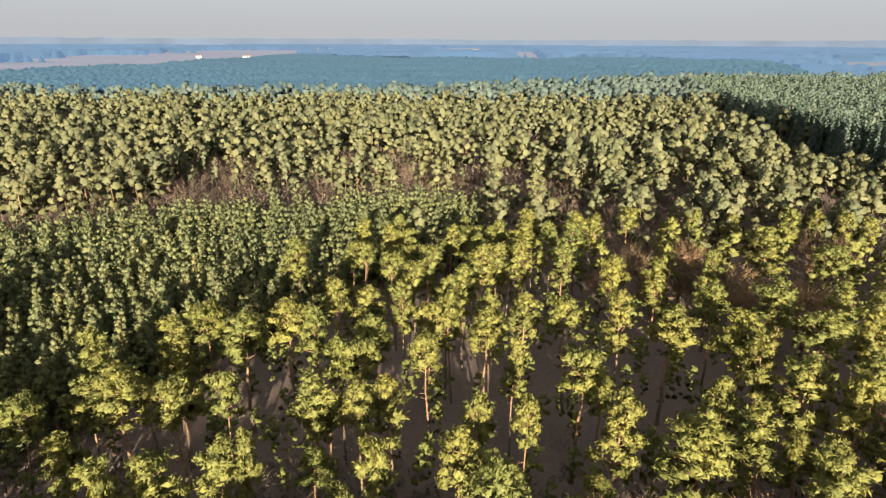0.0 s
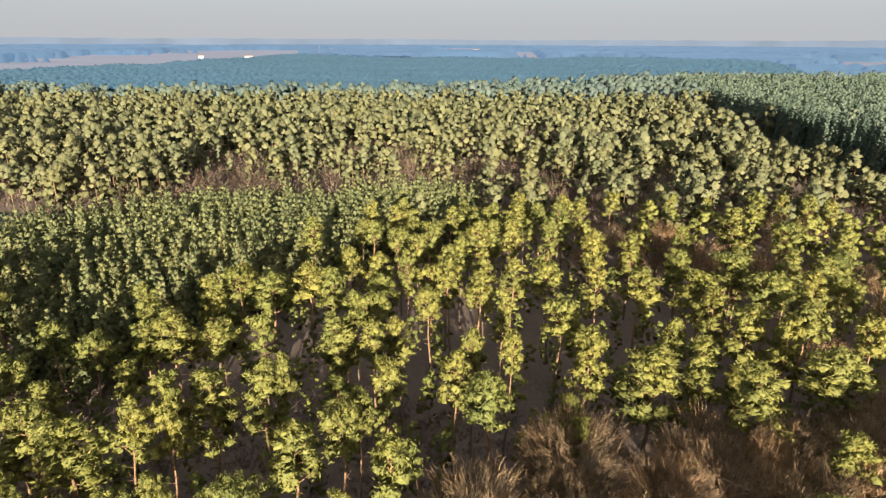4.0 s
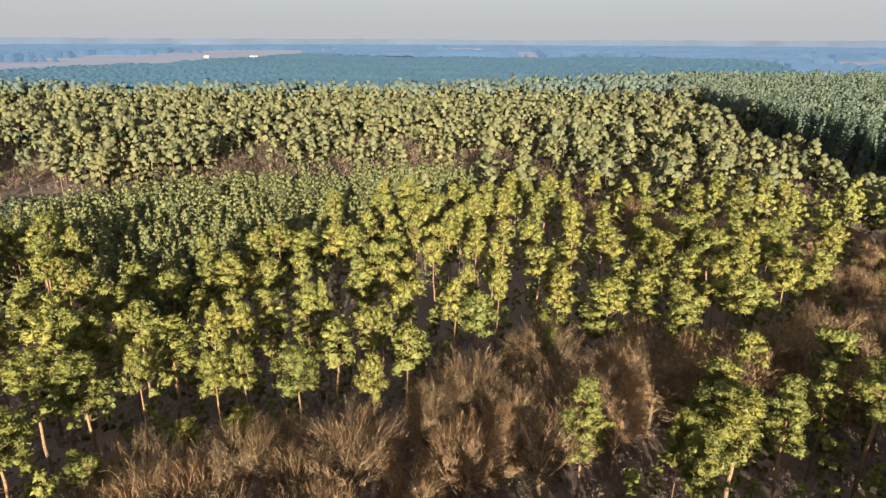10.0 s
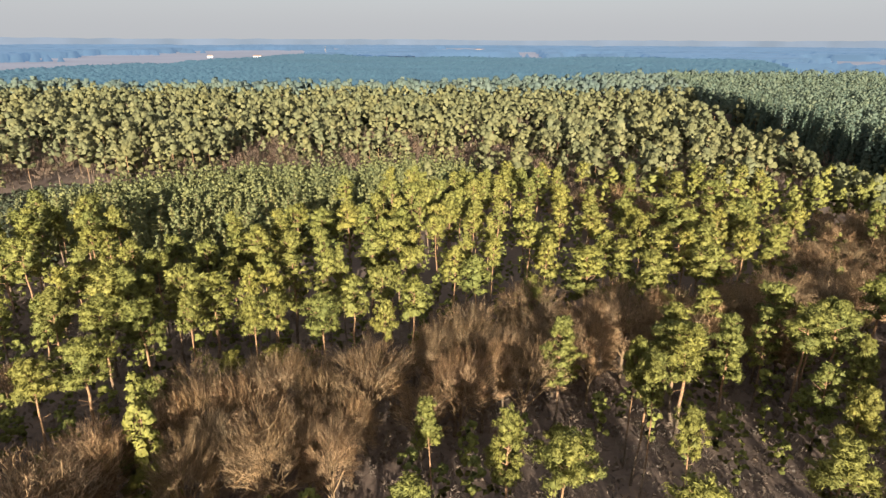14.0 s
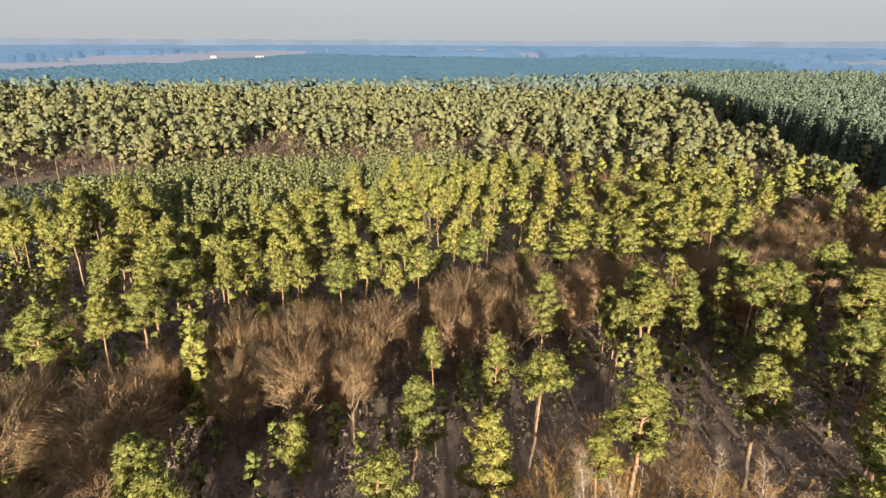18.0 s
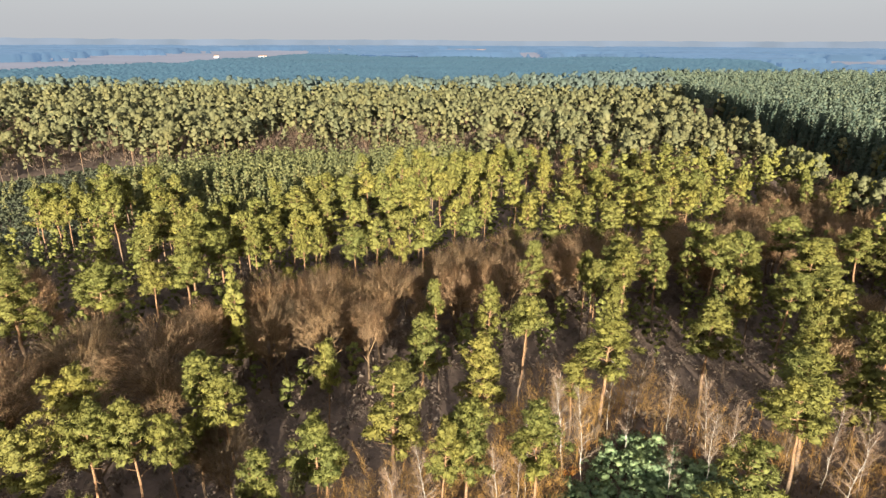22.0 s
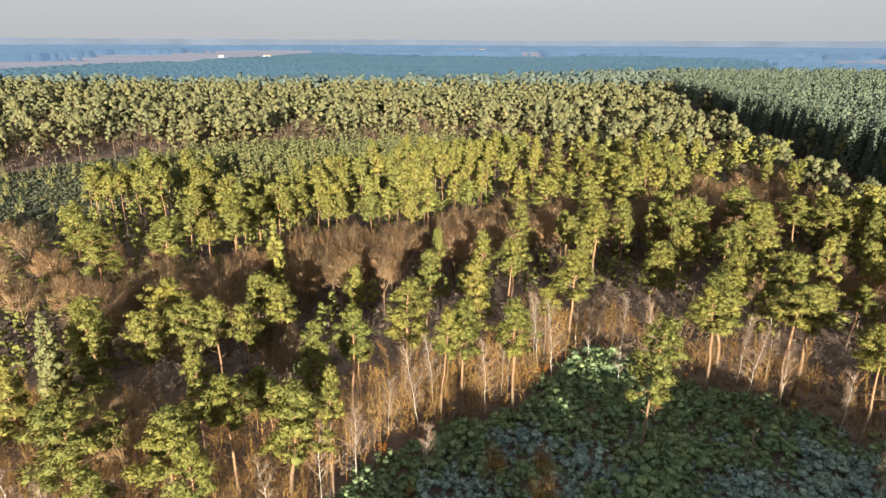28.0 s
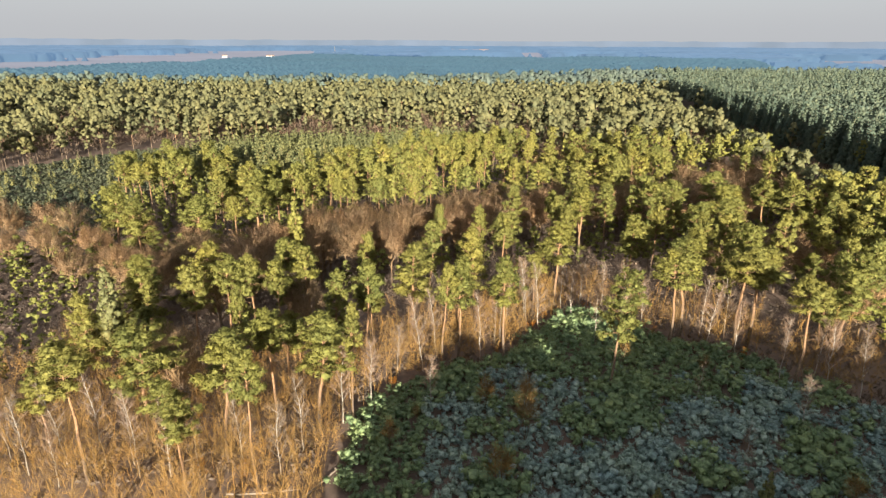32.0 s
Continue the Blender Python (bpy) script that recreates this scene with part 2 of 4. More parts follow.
# ---- kinds of tree ----
def pine_data(seed, high=19.0, bare=0.6, wide=3.0, boughs=30, tufts=5, each=30, size=0.2, lean=0.4, whole=0.3, pad=24, point=0.5, ruffle=0.3, slim=0.3, clump=0.58, flat=0.72, fill=0.72, up=0.0):
    """Scots pine: a bent bole, rising crooked boughs in uneven storeys, and many small clumps of needles with upright shoots."""
    g = np.random.default_rng(seed)
    n = 9
    z = np.linspace(-0.4, high * 0.97, n)
    wob = np.cumsum(g.normal(0, 0.13, (n, 2)), 0)
    wob -= wob[0]
    drift = g.normal(0, lean, 2)[None] * (np.linspace(0, 1, n)[:, None] ** 1.4)
    axis = np.column_stack([wob + drift, z])
    rad = 0.2 * (1 - np.linspace(0, 1, n)) ** 0.8 + 0.03
    trunk = tube(axis, rad, 7)

    def bole(h):
        return np.array([np.interp(h, z, axis[:, k]) for k in range(3)])

    limbs, cents, rads = [], [], []
    base = high * bare
    turn = g.uniform(0, 6.3)
    swing = g.uniform(0.8, 1.2, 7)
    storey = g.uniform(0.8, 1.15, 6)
    for k in range(boughs):
        f = (k + g.uniform(0, 0.9)) / boughs
        h = base + (high * 0.97 - base) * f
        turn += 2.4 + g.normal(0, 0.4)
        full = min(1.0, 0.7 + 1.6 * f) * (1 - f) ** point
        reach = wide * max(0.12, full) * swing[int(turn / 6.283 * 7) % 7] * storey[int(f * 5.99)] * g.uniform(0.8, 1.15)
        way = np.array([math.cos(turn), math.sin(turn), 0.18 + 0.7 * f])
        line = bend(bole(h), way, reach, 4, 0.13, g, 0.05)
        limbs.append(tube(line, np.linspace(0.07, 0.02, 5), 3))
        for q in range(tufts):
            t = 1 - 0.72 * q / tufts
            at = line[0] + (line[-1] - line[0]) * t
            s = clump * g.uniform(0.62, 1.2) * (0.75 + 0.35 * t) * (1.1 - 0.3 * f)
            cents.append(at + g.normal(0, 0.3, 3) * (1, 1, 0.55) * clump / 0.58)
            rads.append((s, s, s * flat))
    cents += [bole(high * 0.97) + g.normal(0, 0.25, 3) for _ in range(3)]
    rads += [(clump * 0.7, clump * 0.7, clump * 0.8)] * 3
    hub = (bole(base + (high - base) * 0.4), np.array([wide, wide, (high - base) * 0.6]))
    for _ in range(5):  # dead snags under the crown
        turn += 2.1
        h = base * g.uniform(0.65, 1.0)
        trunk = joined([trunk, tube(bend(bole(h), (math.cos(turn), math.sin(turn), 0.15), g.uniform(0.8, 1.8), 3, 0.2, g), np.linspace(0.045, 0.015, 4), 3)])
    crown = each and leaves(cents, rads, each, size, 0.65 if size < 0.3 else 0.3, g, 0.45, hub, whole, ruffle, slim)
    lumps = pads(cents, rads, g, pad, fill, hub, min(0.9, whole + 0.15), up=up)
    crown = joined([(crown, quads(len(crown) // 4)), lumps]) if each else lumps
    return trunk, limbs, crown


def young_data(seed, high=9.0, wide=1.45, each=11, size=0.3, layers=9, skirt=0.22, pad=14, every=2, fill=0.85):
    """A young conifer: whorls of short boughs that taper to a leader."""
    g = np.random.default_rng(seed)
    axis = np.column_stack([g.normal(0, 0.03, 5), g.normal(0, 0.03, 5), np.linspace(-0.3, high * 0.97, 5)])
    trunk = tube(axis, np.linspace(0.12, 0.02, 5), 5)
    cents, rads, limbs = [], [], []
    for k in range(layers):
        f = k / (layers - 1)
        h = high * (skirt + (0.97 - skirt) * f)
        reach = wide * (1 - f) ** 0.75 + 0.12
        boughs = max(1, round(5 * (1 - f) + 1.2))
        t0 = g.uniform(0, 6.3)
        for b in range(boughs):
            t = t0 + b * 6.283 / boughs + g.normal(0, 0.2)
            tip = np.array([math.cos(t) * reach * g.uniform(0.75, 1.1), math.sin(t) * reach * g.uniform(0.75, 1.1), h + 0.12 * reach])
            limbs.append(tube(np.linspace((0, 0, h - 0.15), tip, 3), (0.03, 0.02, 0.01), 3))
            s = 0.34 * wide / 1.45 * (1.25 - 0.6 * f)
            cents += [tip * (0.8, 0.8, 1), tip * (0.42, 0.42, 1) + (0, 0, 0.1)]
            rads += [(s, s, s * 0.9), (s, s, s)]
    hub = (np.array([0, 0, high * 0.45]), np.array([wide, wide, high * 0.6]))
    crown = leaves(cents, rads, each, size, 0.3 if each > 4 else 0.1, g, 0.3, hub, 0.55)
    crown = joined([(crown, quads(len(crown) // 4)), pads(cents[::every], rads[::every], g, pad, fill, hub, 0.5)])
    return trunk, limbs, crown


def spruce_data(seed, high=24.0, wide=3.0, each=10, size=0.48, layers=16, skirt=0.2):
    return young_data(seed, high, wide, each, size, layers, skirt)


def slivers(a, w, long, width, g, bow=0.08, swell=None):
    """Thin tapering twigs from the places a along the ways w, as two four-cornered pieces each."""
    n = len(a)
    side = unit(np.cross(w, g.normal(size=(n, 3)))) * width
    mid = a + w * long * 0.5 + bow * long * g.normal(size=(n, 3))
    end = a + w * long + 1.5 * bow * long * g.normal(size=(n, 3))
    v = np.stack([a - side, a + side, mid + side * 0.7, mid - side * 0.7, mid - side * 0.7, mid + side * 0.7, end + side * 0.3, end - side * 0.3], 1)
    if swell is None:
        return v.reshape(-1, 3)
    back = (np.cross(side, w) * swell).sum(-1) < 0
    v[back] = v[back][:, [1, 0, 3, 2, 5, 4, 7, 6]]
    return np.concatenate([v, np.repeat(unit(swell + 0.45 * g.normal(size=swell.shape))[:, None], 8, 1)], -1).reshape(-1, 6)


def bare_data(seed, high=14.5, wide=5.0, twigs=3200, limbs=9, stem=0.34, thick=0.26, length=1.05, width=0.02, forks=12):
    """A leafless broadleaf: limbs fork towards a rounded dome of fine twigs that all point outwards."""
    g = np.random.default_rng(seed)
    fork, heart = high * stem, high * 0.56
    bole = bend((0, 0, -0.4), (g.normal(0, 0.05), g.normal(0, 0.05), 1), fork + 0.4, 4, 0.04, g)
    trunk = tube(bole, np.linspace(thick, thick * 0.75, 5), 7)
    arms, starts, ways = [], [], []
    size = np.array([wide, wide, high - heart])
    for k in range(limbs):
        a = k * 6.283 / limbs + g.normal(0, 0.25)
        up = g.uniform(-0.05, 0.9) if k else 2.5
        aim = unit(np.array([math.cos(a), math.sin(a), up]))
        tip = np.array([0, 0, heart]) + aim * size * 0.55
        line = bend(bole[-1 - k % 2], tip - bole[-1], np.linalg.norm(tip - bole[-1]), 4, 0.1, g)
        bits = [tube(line, np.linspace(thick * 0.5, thick * 0.22, 5), 4)]
        for _ in range(forks):
            d = unit(aim + 0.75 * g.normal(size=3) * (1, 1, 0.6) + (0, 0, 0.1))
            d[2] = max(d[2], -0.1)
            goal = np.array([0, 0, heart]) + d * size * g.uniform(0.72, 0.9)
            root = line[g.integers(2, 5)]
            sub = bend(root, goal - root, np.linalg.norm(goal - root), 3, 0.12, g)
            bits.append(tube(sub, np.linspace(thick * 0.2, 0.022, 4), 3))
            for q in (0.45, 0.65, 0.85, 1.0):
                starts.append(root + (sub[-1] - root) * q)
                ways.append(unit(sub[-1] - root))
        arms.append(joined(bits))
    starts, ways = np.array(starts), np.array(ways)
    pick = g.integers(0, len(starts), twigs)
    at = starts[pick] + 0.25 * g.normal(size=(twigs, 3))
    out = unit((at - (0, 0, heart * 0.75)) / size)
    w = unit(0.4 * ways[pick] + 0.8 * out + 0.26 * g.normal(size=(twigs, 3)) + (0, 0, 0.25))
    return trunk, arms, slivers(at, w, length * g.uniform(0.5, 1.15, (twigs, 1)), width, g, swell=out)


def birch_data(seed, high=12.0, twigs=900, boughs=16, wide=1.7, thick=0.075):
    """A birch: one white stem, often bent, with thin rising boughs and a haze of twigs."""
    g = np.random.default_rng(seed)
    z = np.linspace(-0.4, high, 8)
    axis = np.column_stack([np.cumsum(g.normal(0, 0.16, (8, 2)), 0), z])
    axis[:, :2] -= axis[0, :2]
    trunk = tube(axis, np.linspace(thick, 0.02, 8), 6)
    arms, starts, ways = [], [], []
    for k in range(boughs):
        f = 0.3 + 0.65 * k / boughs
        at = np.array([np.interp(f * high, z, axis[:, i]) for i in range(3)])
        a = k * 2.4 + g.normal(0, 0.4)
        line = bend(at, (math.cos(a) * 0.6, math.sin(a) * 0.6, 0.9), wide * (1.35 - f) * g.uniform(0.8, 1.6), 4, 0.12, g)
        arms.append(tube(line, np.linspace(0.04, 0.012, 5), 3))
        starts += list(line[1:])
        ways += [unit(line[-1] - line[0])] * 4
    starts, ways = np.array(starts), np.array(ways)
    pick = g.integers(0, len(starts), twigs)
    w = unit(ways[pick] + 0.55 * g.normal(size=(twigs, 3)) + (0, 0, 0.25))
    return trunk, arms, slivers(starts[pick], w, g.uniform(0.5, 1.3, (twigs, 1)), 0.013, g)


def tree(kind, data, bark, green, bark2=None, split=True):
    """A tree as a thing: an Empty at its foot with trunk, limbs and crown."""
    trunk, limbs, crown = data
    root = new(kind)
    if not split:
        trunk = joined([trunk, *limbs])
    part("trunk", mesh_of("trunk", *trunk, bark, True), root)
    for limb in limbs if split else ():
        part("limb", mesh_of("limb", *limb, bark2 or bark, True), root)
    part("crown", mesh_of("crown", *shell(crown), green), root)
    return root


def put(kinds, places, seed, label, category, group, size=(0.9, 1.1), sink=0.0):
    """Copies of a few built trees at many places, each turned and sized its own way. The first places take the built ones."""
    g = np.random.default_rng(seed)
    made = []
    for k, (x, y, *s) in enumerate(places):
        src = kinds[int(g.integers(len(kinds)))]
        f = s[0] if s else g.uniform(*size)
        ob = copy_thing(src, pose(x, y, -sink, g.normal(0, 1.2), g.normal(0, 1.2), g.uniform(0, 360)))
        ob.scale = (f * g.uniform(0.92, 1.1), f * g.uniform(0.92, 1.1), f)
        made.append(tagged(ob, label, category, group))
    return made


def drop(kinds):
    """Takes the built patterns away once their copies stand."""
    for k in kinds:
        for o in (*k.children_recursive, k):
            bpy.data.objects.remove(o)


def stuff(name, templates, places, material, label, category, seed, size=(0.85, 1.15), squash=1.0):
    """Many small plants as one object. templates: lists of corners, four to a leaf."""
    g = np.random.default_rng(seed)
    places = np.asarray(places, float)
    which = g.integers(0, len(templates), len(places))
    out = []
    for k, (tv, tf) in enumerate(shell(v) for v in templates):
        p = places[which == k]
        if not len(p):
            continue
        a, s = g.uniform(0, 6.283, len(p)), g.uniform(*size, len(p))
        if p.shape[1] > 2:
            s = s * p[:, 2]
        c, sn = np.cos(a)[:, None], np.sin(a)[:, None]
        x = (tv[None, :, 0] * c - tv[None, :, 1] * sn) * s[:, None] * squash + p[:, :1]
        y = (tv[None, :, 0] * sn + tv[None, :, 1] * c) * s[:, None] * squash + p[:, 1:2]
        cols = [x, y, tv[None, :, 2] * s[:, None] + 0 * x]
        if tv.shape[1] == 6:
            cols += [tv[None, :, 3] * c - tv[None, :, 4] * sn, tv[None, :, 3] * sn + tv[None, :, 4] * c, tv[None, :, 5] + 0 * x]
        f = tf[None] + (np.arange(len(p)) * len(tv))[:, None, None]
        out.append((np.stack(cols, -1).reshape(-1, len(cols)), f.reshape(-1, 4)))
    return tagged(new(name, mesh_of(name, *joined(out), material)), label, category, kind="stuff")


def inside(x, y, ring):
    """Whether places lie inside a ring of corners."""
    hit = np.zeros(np.shape(x), bool)
    for (x0, y0), (x1, y1) in zip(ring, ring[1:] + ring[:1]):
        if y0 != y1:
            hit ^= ((y0 > y) != (y1 > y)) & (x < (x1 - x0) * (y - y0) / (y1 - y0) + x0)
    return hit


def scatter(x0, x1, y0, y1, gap, seed, jitter=0.42):
    """A loose, uneven grid of places."""
    g = np.random.default_rng(seed)
    x, y = np.meshgrid(np.arange(x0, x1, gap), np.arange(y0, y1, gap * 0.87))
    x = x + (np.arange(len(x)) % 2)[:, None] * gap / 2
    x, y = x + g.normal(0, gap * jitter * 0.6, x.shape), y + g.normal(0, gap * jitter * 0.6, y.shape)
    return x.ravel(), y.ravel()


# ---- plan ----
CLEARING = [(-75, -61), (-56, -62), (-34, -64), (-19, -65), (-14, -55), (-11, -45), (0, -35), (11, -31), (19, -17), (28, -12), (42, -25), (54, -31), (57, -38), (66, -46),
            (100, -52), (100, -104), (-75, -104)]
PLANTATION = [(-112, 149), (-84, 166), (-37, 176), (-9, 191), (10, 180), (11, 141), (-12, 134), (-19, 118), (-35, 101), (-42, 90), (-50, 82), (-54, 68), (-66, 68), (-74, 84), (-108, 96), (-118, 120)]
SCRUB = [(-190, 75), (-132, 42), (-108, 50), (-105, 92), (-122, 165), (-150, 160), (-175, 125)]
GAP = [(118, 52), (121, 95), (127, 130), (131, 176), (137, 235), (148, 290), (168, 400), (180, 400), (171, 307), (162, 230), (154, 147), (150, 90), (146, 62)]
SPRUCES = [(150, 62), (152, 90), (156, 147), (163, 230), (172, 307), (182, 400), (230, 620), (700, 620), (520, 200), (300, 40), (200, 40)]


def view(x, y, far=1.0):
    """Whether a place can come into sight between the first and the last stand of the camera."""
    return (np.abs(x) < 16 + 0.80 * (y + 128)) & (y > -66)


# ---- ground ----
def ground_sheet():
    s = np.sinh(np.linspace(-1, 1, 181) * 5.6)
    u = s / s.max() * 4800
    x, y = np.meshgrid(u, u + 20)
    z = np.array([noise.noise((a * 0.06, b * 0.06, 0)) * 0.22 + noise.noise((a * 0.3, b * 0.3, 4)) * 0.05 for a, b in zip(x.ravel(), y.ravel())])
    z = z * np.clip(1 - np.hypot(x, y).ravel() / 1500, 0, 1)
    k = len(u)
    i, j = np.meshgrid(np.arange(k - 1), np.arange(k - 1), indexing="ij")
    f = np.stack([i * k + j, i * k + j + 1, (i + 1) * k + j + 1, (i + 1) * k + j], -1).reshape(-1, 4)
    return mesh_of("ground", np.column_stack([x.ravel(), y.ravel(), z]), f, LITTER, True)


tagged(new("ground", ground_sheet()), "dark forest floor with brown leaf litter", "ground", kind="structure")

# ---- near wood: Scots pines ----
# rows: x, y, radius and depth of the crown
PINES_EDGE = [
    (-22.5, -63.5, 2.5, 6.3), (-43.5, -63.5, 3.4, 4.4), (-28, -58.5, 4.3, 6.2), (-39, -57, 4.2, 7.5), (-23, -53.5, 3.1, 5.3), (-17, -52.5, 3.7, 8.3),
    (-13, -49.5, 1.7, 6.6), (-50, -48.5, 2.7, 9.4), (-29.5, -46, 1.8, 7.5), (-16.5, -41, 2.5, 8.8), (55.5, -39, 3.4, 5.1), (-39, -37, 2.8, 6),
    (-12.5, -35, 3, 5.6), (-0.5, -34, 2, 5.7), (-35.5, -34, 2.8, 4.4), (-26.5, -34, 2.1, 4.4), (-48.5, -32, 4.5, 11), (-32, -32, 2.6, 6.1),
    (2, -32, 3.1, 8.3), (10, -31.5, 2.9, 7.2), (66.5, -30.5, 3.8, 9.4), (-23.5, -27, 2.6, 4.4), (51, -27, 4.3, 4.4), (40, -26, 3.6, 6.3),
]
PINES_SHADE = [
    (-40, -25.5, 3.6, 7.7), (54, -25, 6.1, 6.7), (-6.5, -24, 4.3, 8.6), (-28, -22.5, 3, 4.4), (43, -22, 4.2, 8.4), (-14.5, -18.5, 2, 5.8),
    (5, -17.5, 3.2, 8.8), (46, -15, 3.2, 6.4), (58.5, -13, 3, 4.8), (21.5, -11.5, 4.1, 8.3), (-3.5, -10.5, 3, 8), (51.5, -7.5, 2.5, 6),
    (38, -5.5, 3.6, 8.3), (10.5, -5, 3.2, 4.7), (6.5, -1.5, 2.3, 7.3), (25, -1, 1.8, 5.3), (-1, 0, 1.7, 4.4), (-68, 2, 5.2, 9.1),
    (53.5, 4, 3.3, 4.7), (45.5, 4, 2.6, 5.9), (-55.5, 4.5, 4.4, 6.4), (24, 7.5, 1.8, 4.5), (63.5, 8, 4.1, 8.2), (-49.5, 9.5, 2.9, 4.6),
]
PINES_HOLLOW = [
    (24, 11, 2.6, 4.4), (-44, 11.5, 4, 4.4), (24, 14.5, 1.9, 4.4), (53.5, 14.5, 2.3, 9.6), (-80.5, 15, 5.9, 8.9), (32, 19.5, 4, 6.8),
    (39, 20.5, 2.9, 8.4), (16, 21.5, 2.9, 8.8), (67, 21.5, 4.5, 6.9), (49.5, 22.5, 3.7, 5.3), (-49, 24.5, 3.5, 4.4), (34, 24.5, 4.3, 8.6),
    (69.5, 25.5, 4.7, 9.3), (-43, 25.5, 3.4, 5.7), (-8, 26, 1.9, 4.4), (-37, 26, 2.1, 5.2), (-17.5, 26.5, 3, 4.4), (53, 26.5, 3, 5.4),
    (-28, 26.5, 2.4, 4.4), (57, 27, 3.3, 6.1), (86.5, 27, 4.3, 7.8), (-24.5, 28, 1.7, 4.4), (-59.5, 30, 2.9, 6.4), (81.5, 30.5, 3.6, 6.4),
]
PINES_FRONT = [
    (-5, 33, 2.5, 4.4), (-37, 35, 3.6, 7.8), (-14.5, 35, 2.8, 6.9), (69.5, 37, 3.7, 6.1), (-28, 37.5, 1.9, 4.4), (-51, 38, 3, 5.9),
    (-10.5, 38.5, 2.2, 4.4), (-33, 38.5, 1.8, 6.8), (-42.5, 39, 2.6, 5.3), (-9.5, 43, 1.8, 4.4), (-31.5, 44.5, 2.3, 4.4), (36.5, 46.5, 3.4, 7.3),
    (-6.5, 46.5, 1.8, 5), (-27, 46.5, 2.9, 8.7), (5.5, 47, 2.8, 6), (-21, 48, 2.5, 8.8), (-18.5, 49.5, 1.5, 5.9), (1, 50.5, 2.3, 6.9),
    (26, 51.5, 3.9, 8.7), (49.5, 52, 4, 6.5), (33, 54, 2.6, 7.6), (4, 55.5, 1.8, 4.4), (8.5, 55.5, 1.6, 4.4), (19, 56.5, 2.5, 11),
]
PINES_HEART = [
    (-9, 57.5, 2.1, 4.6), (57.5, 59.5, 2.5, 4.9), (-30, 59.5, 2.6, 5.3), (-5.5, 60, 2.3, 6.1), (-24.5, 60, 1.7, 5), (31, 60, 2.2, 6.3),
    (-15, 60.5, 3.2, 7.5), (-36, 60.5, 3.4, 6.8), (66.5, 64, 3.2, 7), (52, 64.5, 3, 5.4), (44, 64.5, 3.2, 9.1), (17, 66.5, 2.7, 4.4),
    (-1.5, 68.5, 2.1, 4.6), (9, 69, 1.7, 7.1), (-10, 69, 2.5, 4.5), (-13, 69.5, 2.1, 5.6), (-45, 70.5, 2.6, 8), (52, 74, 3.2, 5.2),
    (-37, 75, 2.9, 8.3), (-27, 75.5, 3.4, 6.3), (-17, 76.5, 2.1, 6.2), (42.5, 77, 3.4, 6.9), (-2, 78, 2.3, 4.4), (32, 78, 3.1, 6.8),
]
PINES_MIDDLE = [
    (-34, 79, 2.9, 4.4), (-22, 80, 3.3, 5.5), (18.5, 81, 2.6, 4.4), (-10.5, 83, 2.9, 6.8), (7, 83.5, 2.2, 5.9), (1.5, 83.5, 2.2, 7.5),
    (12, 83.5, 2.4, 6.4), (66.5, 83.5, 3.2, 8.8), (27, 84, 2.5, 9.9), (50.5, 84, 3, 4.8), (-16, 88, 1.9, 5.3), (-6, 88, 2.1, 7.8),
    (-4.5, 94.5, 1.9, 5), (37, 99, 2.7, 8.3), (30.5, 100, 2.6, 5.9), (47.5, 100.5, 2.5, 11), (-8.5, 100.5, 2.3, 4.6), (-3, 104, 2.4, 5.3),
    (69.5, 104.5, 3.1, 5.5), (10.5, 106, 2.7, 7.8), (22, 106.5, 2.2, 8), (6, 113.5, 2.3, 6.4), (65.5, 116, 3.3, 9.4), (26.5, 119.5, 3.1, 11),
]
PINES_BACK = [
    (17, 122, 3.4, 8.1),
]
PINES_OVERTOPPED = [
    (-39, 70.5), (20.5, 69.5), (-34, 69), (-14, 65), (-83, 62.5), (40, 57),
    (-67.5, 56.5), (-14, 55.5), (-64.5, 53), (16.5, 50.5), (-68, 50), (16, 45),
    (-23.5, 23.5), (-29, 21), (86, 19.5), (65, 15), (-37.5, 14), (13, 5),
    (71.5, -10), (17, -13), (2.5, -23.5), (-28, -26.5), (-12.5, -30), (62, -32.5),
    (-46.5, -39), (-24.5, -41), (-21.5, -43.5), (-41.5, -45), (-50.5, -59.5), (-34.5, -60.5),
    (-30, -65.5),
]
PINES_STAND = [
    (29, 125.5), (22, 119), (6, 105), (14.5, 105), (3.5, 93.5), (43, 89),
    (0.5, 87.5), (60.5, 76.5), (6, 76), (-9, 76),
]
DOMES = [
    (-38, -49, 3), (-24.5, -27.5, 2.8), (-40.5, -25.5, 3.7), (-56.5, -17, 5.3), (-38, -14, 4.5), (-51, -10.5, 4.9),
    (-40.5, -6, 7.7), (-52, -5, 7), (-27.5, -0.5, 2.8), (-37.5, 1.5, 3.8), (-12.5, 3, 2.8), (-19, 3, 4.4),
    (-26.5, 5, 3), (-11.5, 9.5, 2.8), (-31.5, 14, 4.1), (-22, 17, 4.6), (-10.5, 21, 5.6), (5.5, 21.5, 3.4),
    (-1.5, 26, 3.3), (9, 27, 3.4), (22, 28.5, 3.5), (3.5, 30.5, 4.9), (23.5, 36, 4.2), (29.5, 37, 4.8),
    (35.5, 41, 2.3), (53.5, 43, 4.7), (15, 43, 5.1), (48, 43.5, 4.4), (68, 47.5, 5.1), (61.5, 49.5, 5.6),
]
DOMES_FAR = [
    (64.5, 98.5, 5.3), (56.5, 101, 5.2), (54, 109, 5.5), (50, 119.5, 5.8), (42.5, 123.5, 5.8), (83, 127, 5.9),
]

